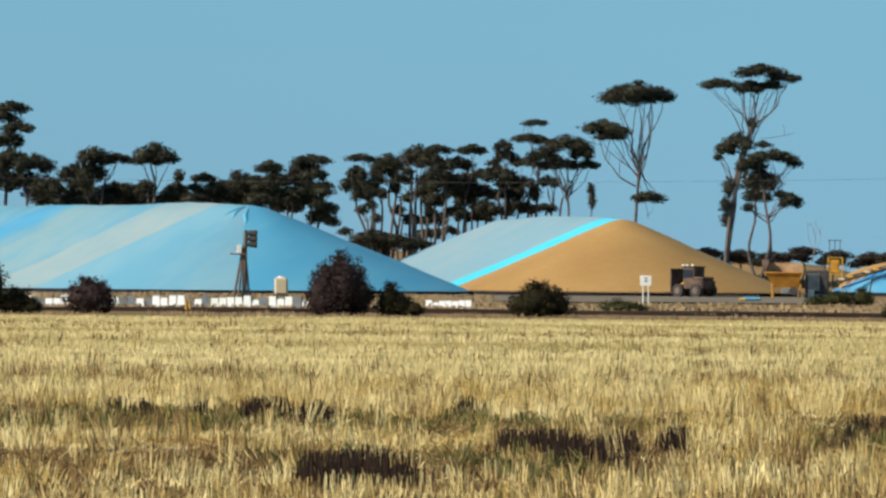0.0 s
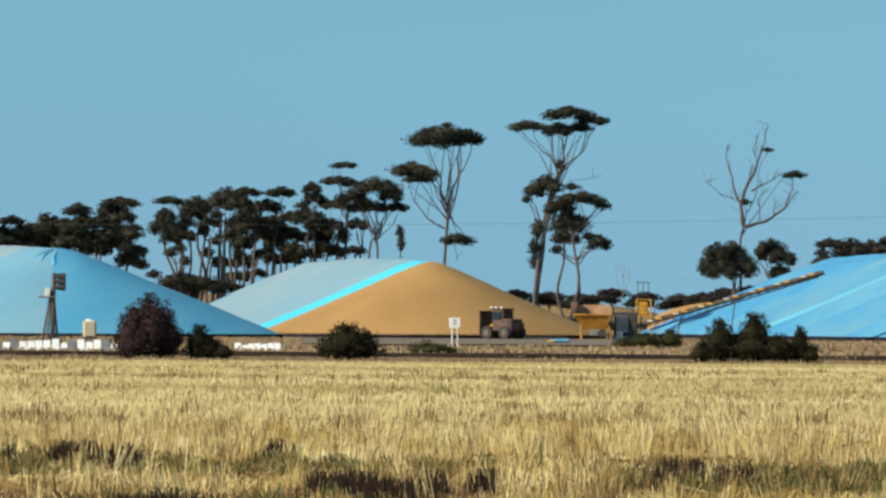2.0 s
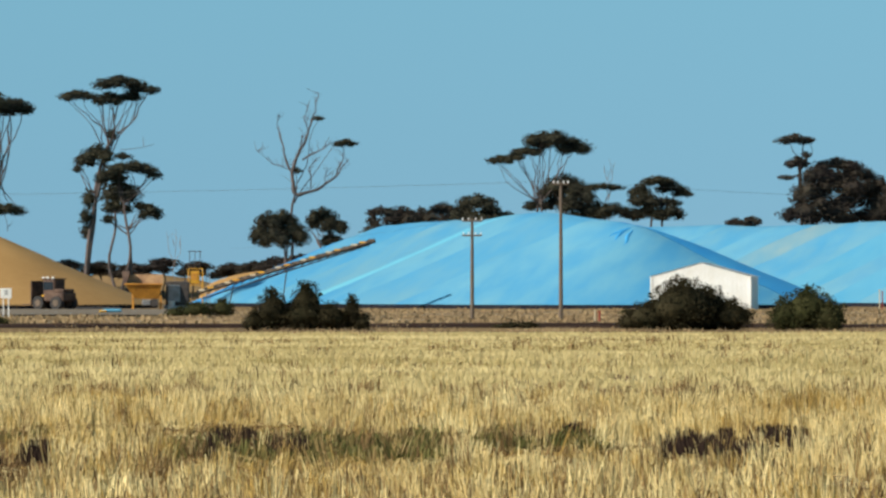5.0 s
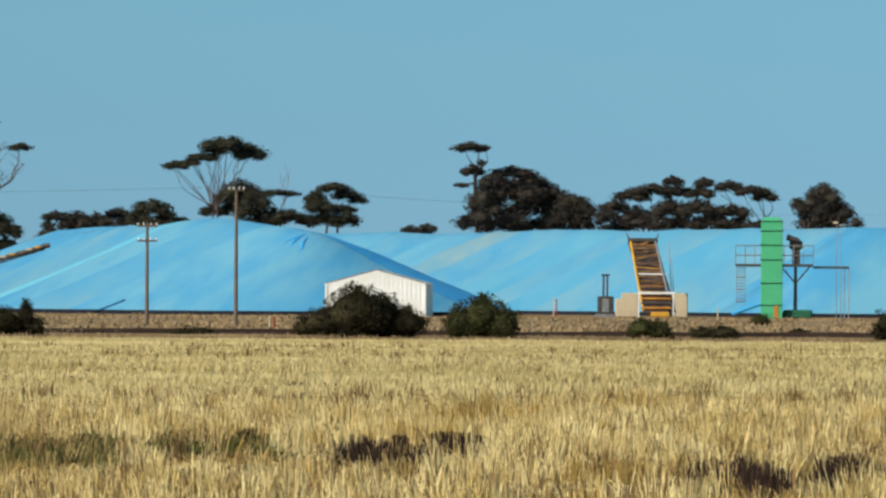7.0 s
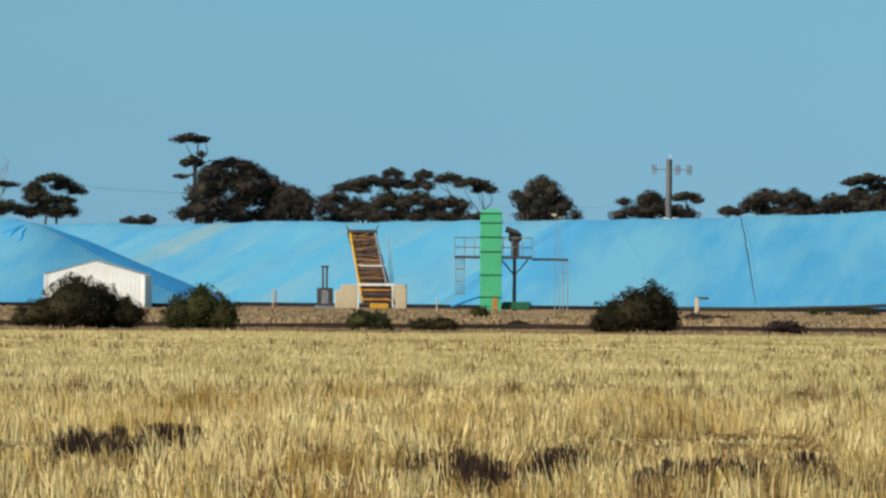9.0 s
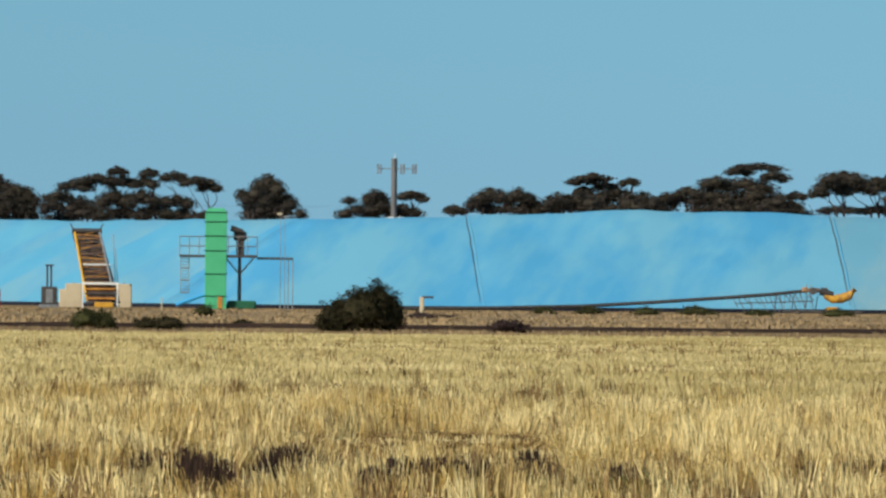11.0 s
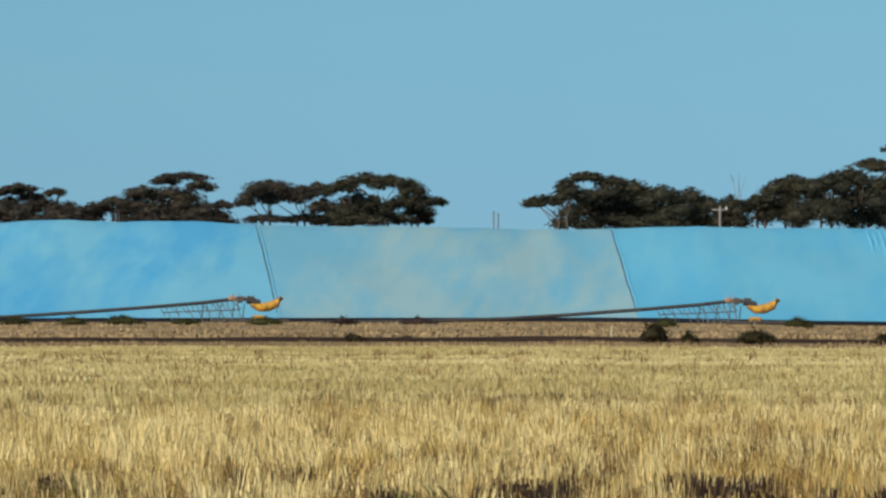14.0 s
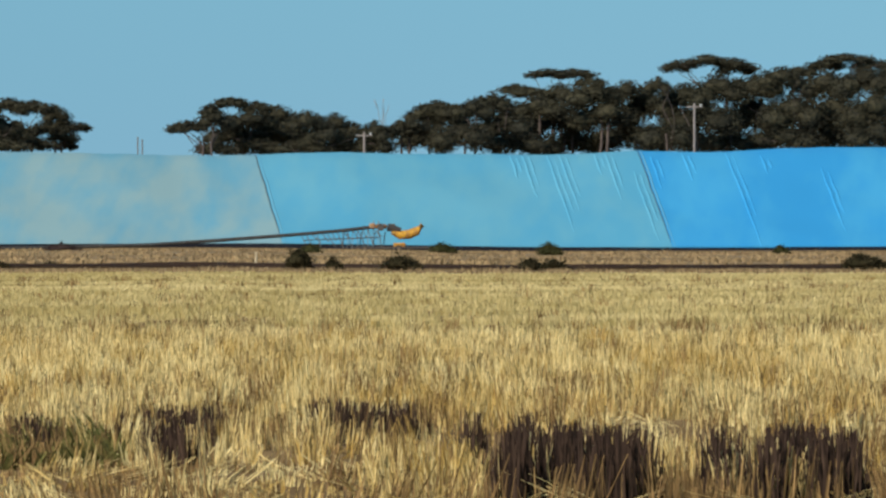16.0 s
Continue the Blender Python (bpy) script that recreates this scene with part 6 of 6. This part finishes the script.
part("drive_motor", one_box(31 * sg2, 54 * sg2, -0.7, 0.5, up(84, 588), up(101, 588), bevel=0.2), DARKSTEEL, ge)
part("gearbox", one_rod((26 * sg2, -0.9, up(106, 588)), (48 * sg2, -0.9, up(100, 588)), 0.36, 0.25, 12), DARKSTEEL, ge)
part("motor_stand", one_box(36 * sg2, 50 * sg2, -0.5, 0.5, zp, up(84, 588), bevel=0.04), DARKSTEEL, ge)
part("column", one_rod((42 * sg2, 0, 0), (42 * sg2, 0, zp), 0.24, 0.2, 10), DULLSTEEL, ge)
for s in (-1, 1):
    part("knee_brace", one_rod((42 * sg2, 0, up(24, 588)), ((42 + s * 26) * sg2, 0, zp - 0.1), 0.09, seg=6), STEEL, ge)
part("boot", one_box(20 * sg2, 72 * sg2, -0.9, 0.9, 0, up(-22, 588), bevel=0.2), DARKGREEN, ge)
part("inspection_door", one_box(4 * sg2, 12 * sg2, -1.81, -1.75, 0.15, 1.5, bevel=0.01), ORANGE, ge)
cage = part("ladder", one_rod((-62 * sg2, 0.3, up(-8, 588)), (-62 * sg2, 0.3, zp), 0.045, seg=6), STEEL, ge)
part("ladder_rail", one_rod((-47 * sg2, 0.3, up(-8, 588)), (-47 * sg2, 0.3, zp), 0.045, seg=6), STEEL, ge)
for k in range(12):
    z = up(-8 + k * 5.4, 588)
    part("rung", one_rod((-62 * sg2, 0.3, z), (-47 * sg2, 0.3, z), 0.04 if k % 4 else 0.09, seg=6), STEEL, ge)
part("chute", one_rod((-70 * sg2, 0.5, 0.5), (-20 * sg2, 0.5, up(-12, 588)), 0.22, seg=8), T_DEEP, ge)
tp = thing("light_pole", 2404, 600, "thin steel light pole beside the elevator", "pole")
part("shaft", one_rod((0, 0, 0), (0, 0, up(130, 600)), 0.05, 0.04), STEEL, tp)
part("shaft", one_rod((0.55, 0, 0), (0.5, 0, up(126, 600)), 0.045, 0.035), STEEL, tp)
part("lamp", one_box(-0.4, 0.15, -0.2, 0.2, up(130, 600), up(134, 600), bevel=0.04), CONCRETE, tp)
part("lamp", one_box(0.3, 1.0, -0.2, 0.2, up(126, 600), up(129, 600), bevel=0.04), STEEL, tp)
fp = thing("gate_post", 2655, 480, "pale post with a short dark arm", "post")
part("shaft", one_box(-0.2, 0.2, -0.2, 0.2, 0, up(-13, 480), bevel=0.05), CONCRETE, fp)
part("arm", one_box(0.0, 1.1, -0.12, 0.12, up(-15, 480), up(-11, 480), bevel=0.04), DARKSTEEL, fp)


# grain augers
def auger(b, label):
    """A long dark auger tube on a truss, its yellow spout raised."""
    d = 572
    s = d / TICK
    au = thing("grain_auger", b, d, label, "auger", "grain augers")
    pts = [Vector((x * s, 0, up(e, d))) for x, e in ((-735, -33.5), (-560, -31), (-400, -26.5), (-280, -19), (-150, -9.5), (-60, -2), (10, 6))]
    v, f = tube(pts, [0.2] * 7, 8)
    part("tube", mesh_of("tube", v, f, BLACKRUBBER, True), parent=au)
    for k in range(16):
        x, x2 = -132 + k * 9, -132 + (k + 0.8 + (k % 3) * 0.5) * 9
        e = -11 + (x + 130) * 0.1
        part("truss_bar", one_rod((x * s, -0.3, up(e, d)), (x2 * s, -0.3, 0.35 if k % 2 else up(e - 14, d)), 0.05, seg=6), DULLSTEEL, au)
        if k > 7:
            part("stay", one_rod((x * s, 0.5, 0.35), (x * s, 0.5, up(e - 1, d)), 0.04, seg=6), STEEL, au)
    part("lower_chord", one_rod((-128 * s, -0.3, up(-19, d)), (8 * s, -0.3, up(-14, d)), 0.06, seg=6), DARKSTEEL, au)
    part("chassis", one_box(-40 * s, 95 * s, -0.7, 0.7, 0.3, 0.55, bevel=0.05), DARKSTEEL, au)
    for x in (-60, -30, -6, 12):
        part("leg", one_rod((x * s, 0.2, 0.3), ((x + 4) * s, 0.2, up(-4, d)), 0.055, seg=6), DARKSTEEL, au)
    hd = part("head", one_box(-2 * s, 20 * s, -0.5, 0.5, up(1, d), up(9, d), bevel=0.15), RUST, au)
    part("pulley", one_rod((8 * s, -0.75, up(4, d)), (8 * s, -0.5, up(4, d)), 0.42, seg=14), DARKSTEEL, hd)
    part("guard", one_box(-12 * s, -2 * s, -0.4, 0.4, up(2, d), up(11, d), bevel=0.08), STAINED, hd)
    part("hydraulic_tank", one_box(22 * s, 34 * s, -0.2, 0.6, up(3, d), up(10, d), bevel=0.1), TIMBER, hd)
    part("motor", one_rod((20 * s, -0.2, up(4, d)), (44 * s, -0.2, up(-2, d)), 0.45, 0.3, 12), DARKSTEEL, hd)
    for x in (-4, 4, 14):
        part("lift_post", one_rod((x * s, 0, up(10, d)), (x * s, 0, up(20 - abs(x), d)), 0.05, seg=6), STEEL, hd)
    sp = [Vector((x * s, -0.1, up(e, d))) for x, e in ((28, -3), (42, -10), (58, -9), (72, -3), (82, 8))]
    v, f = tube(sp, [0.35, 0.5, 0.55, 0.5, 0.32], 12)
    part("spout", mesh_of("spout", v, f, WORNYELLOW, True), parent=au)
    part("tow_hitch", one_box(30 * s, 52 * s, -0.6, 0.6, 0.3, up(-24, d), bevel=0.1), WORNYELLOW, au)
    for x in (-20, 40):
        wheel(au, x * s, -0.8, 0.36, 0.25)
    return au


auger(3338, "long black grain auger with a drooping yellow spout")
auger(4216, "long black grain auger with a raised yellow spout")
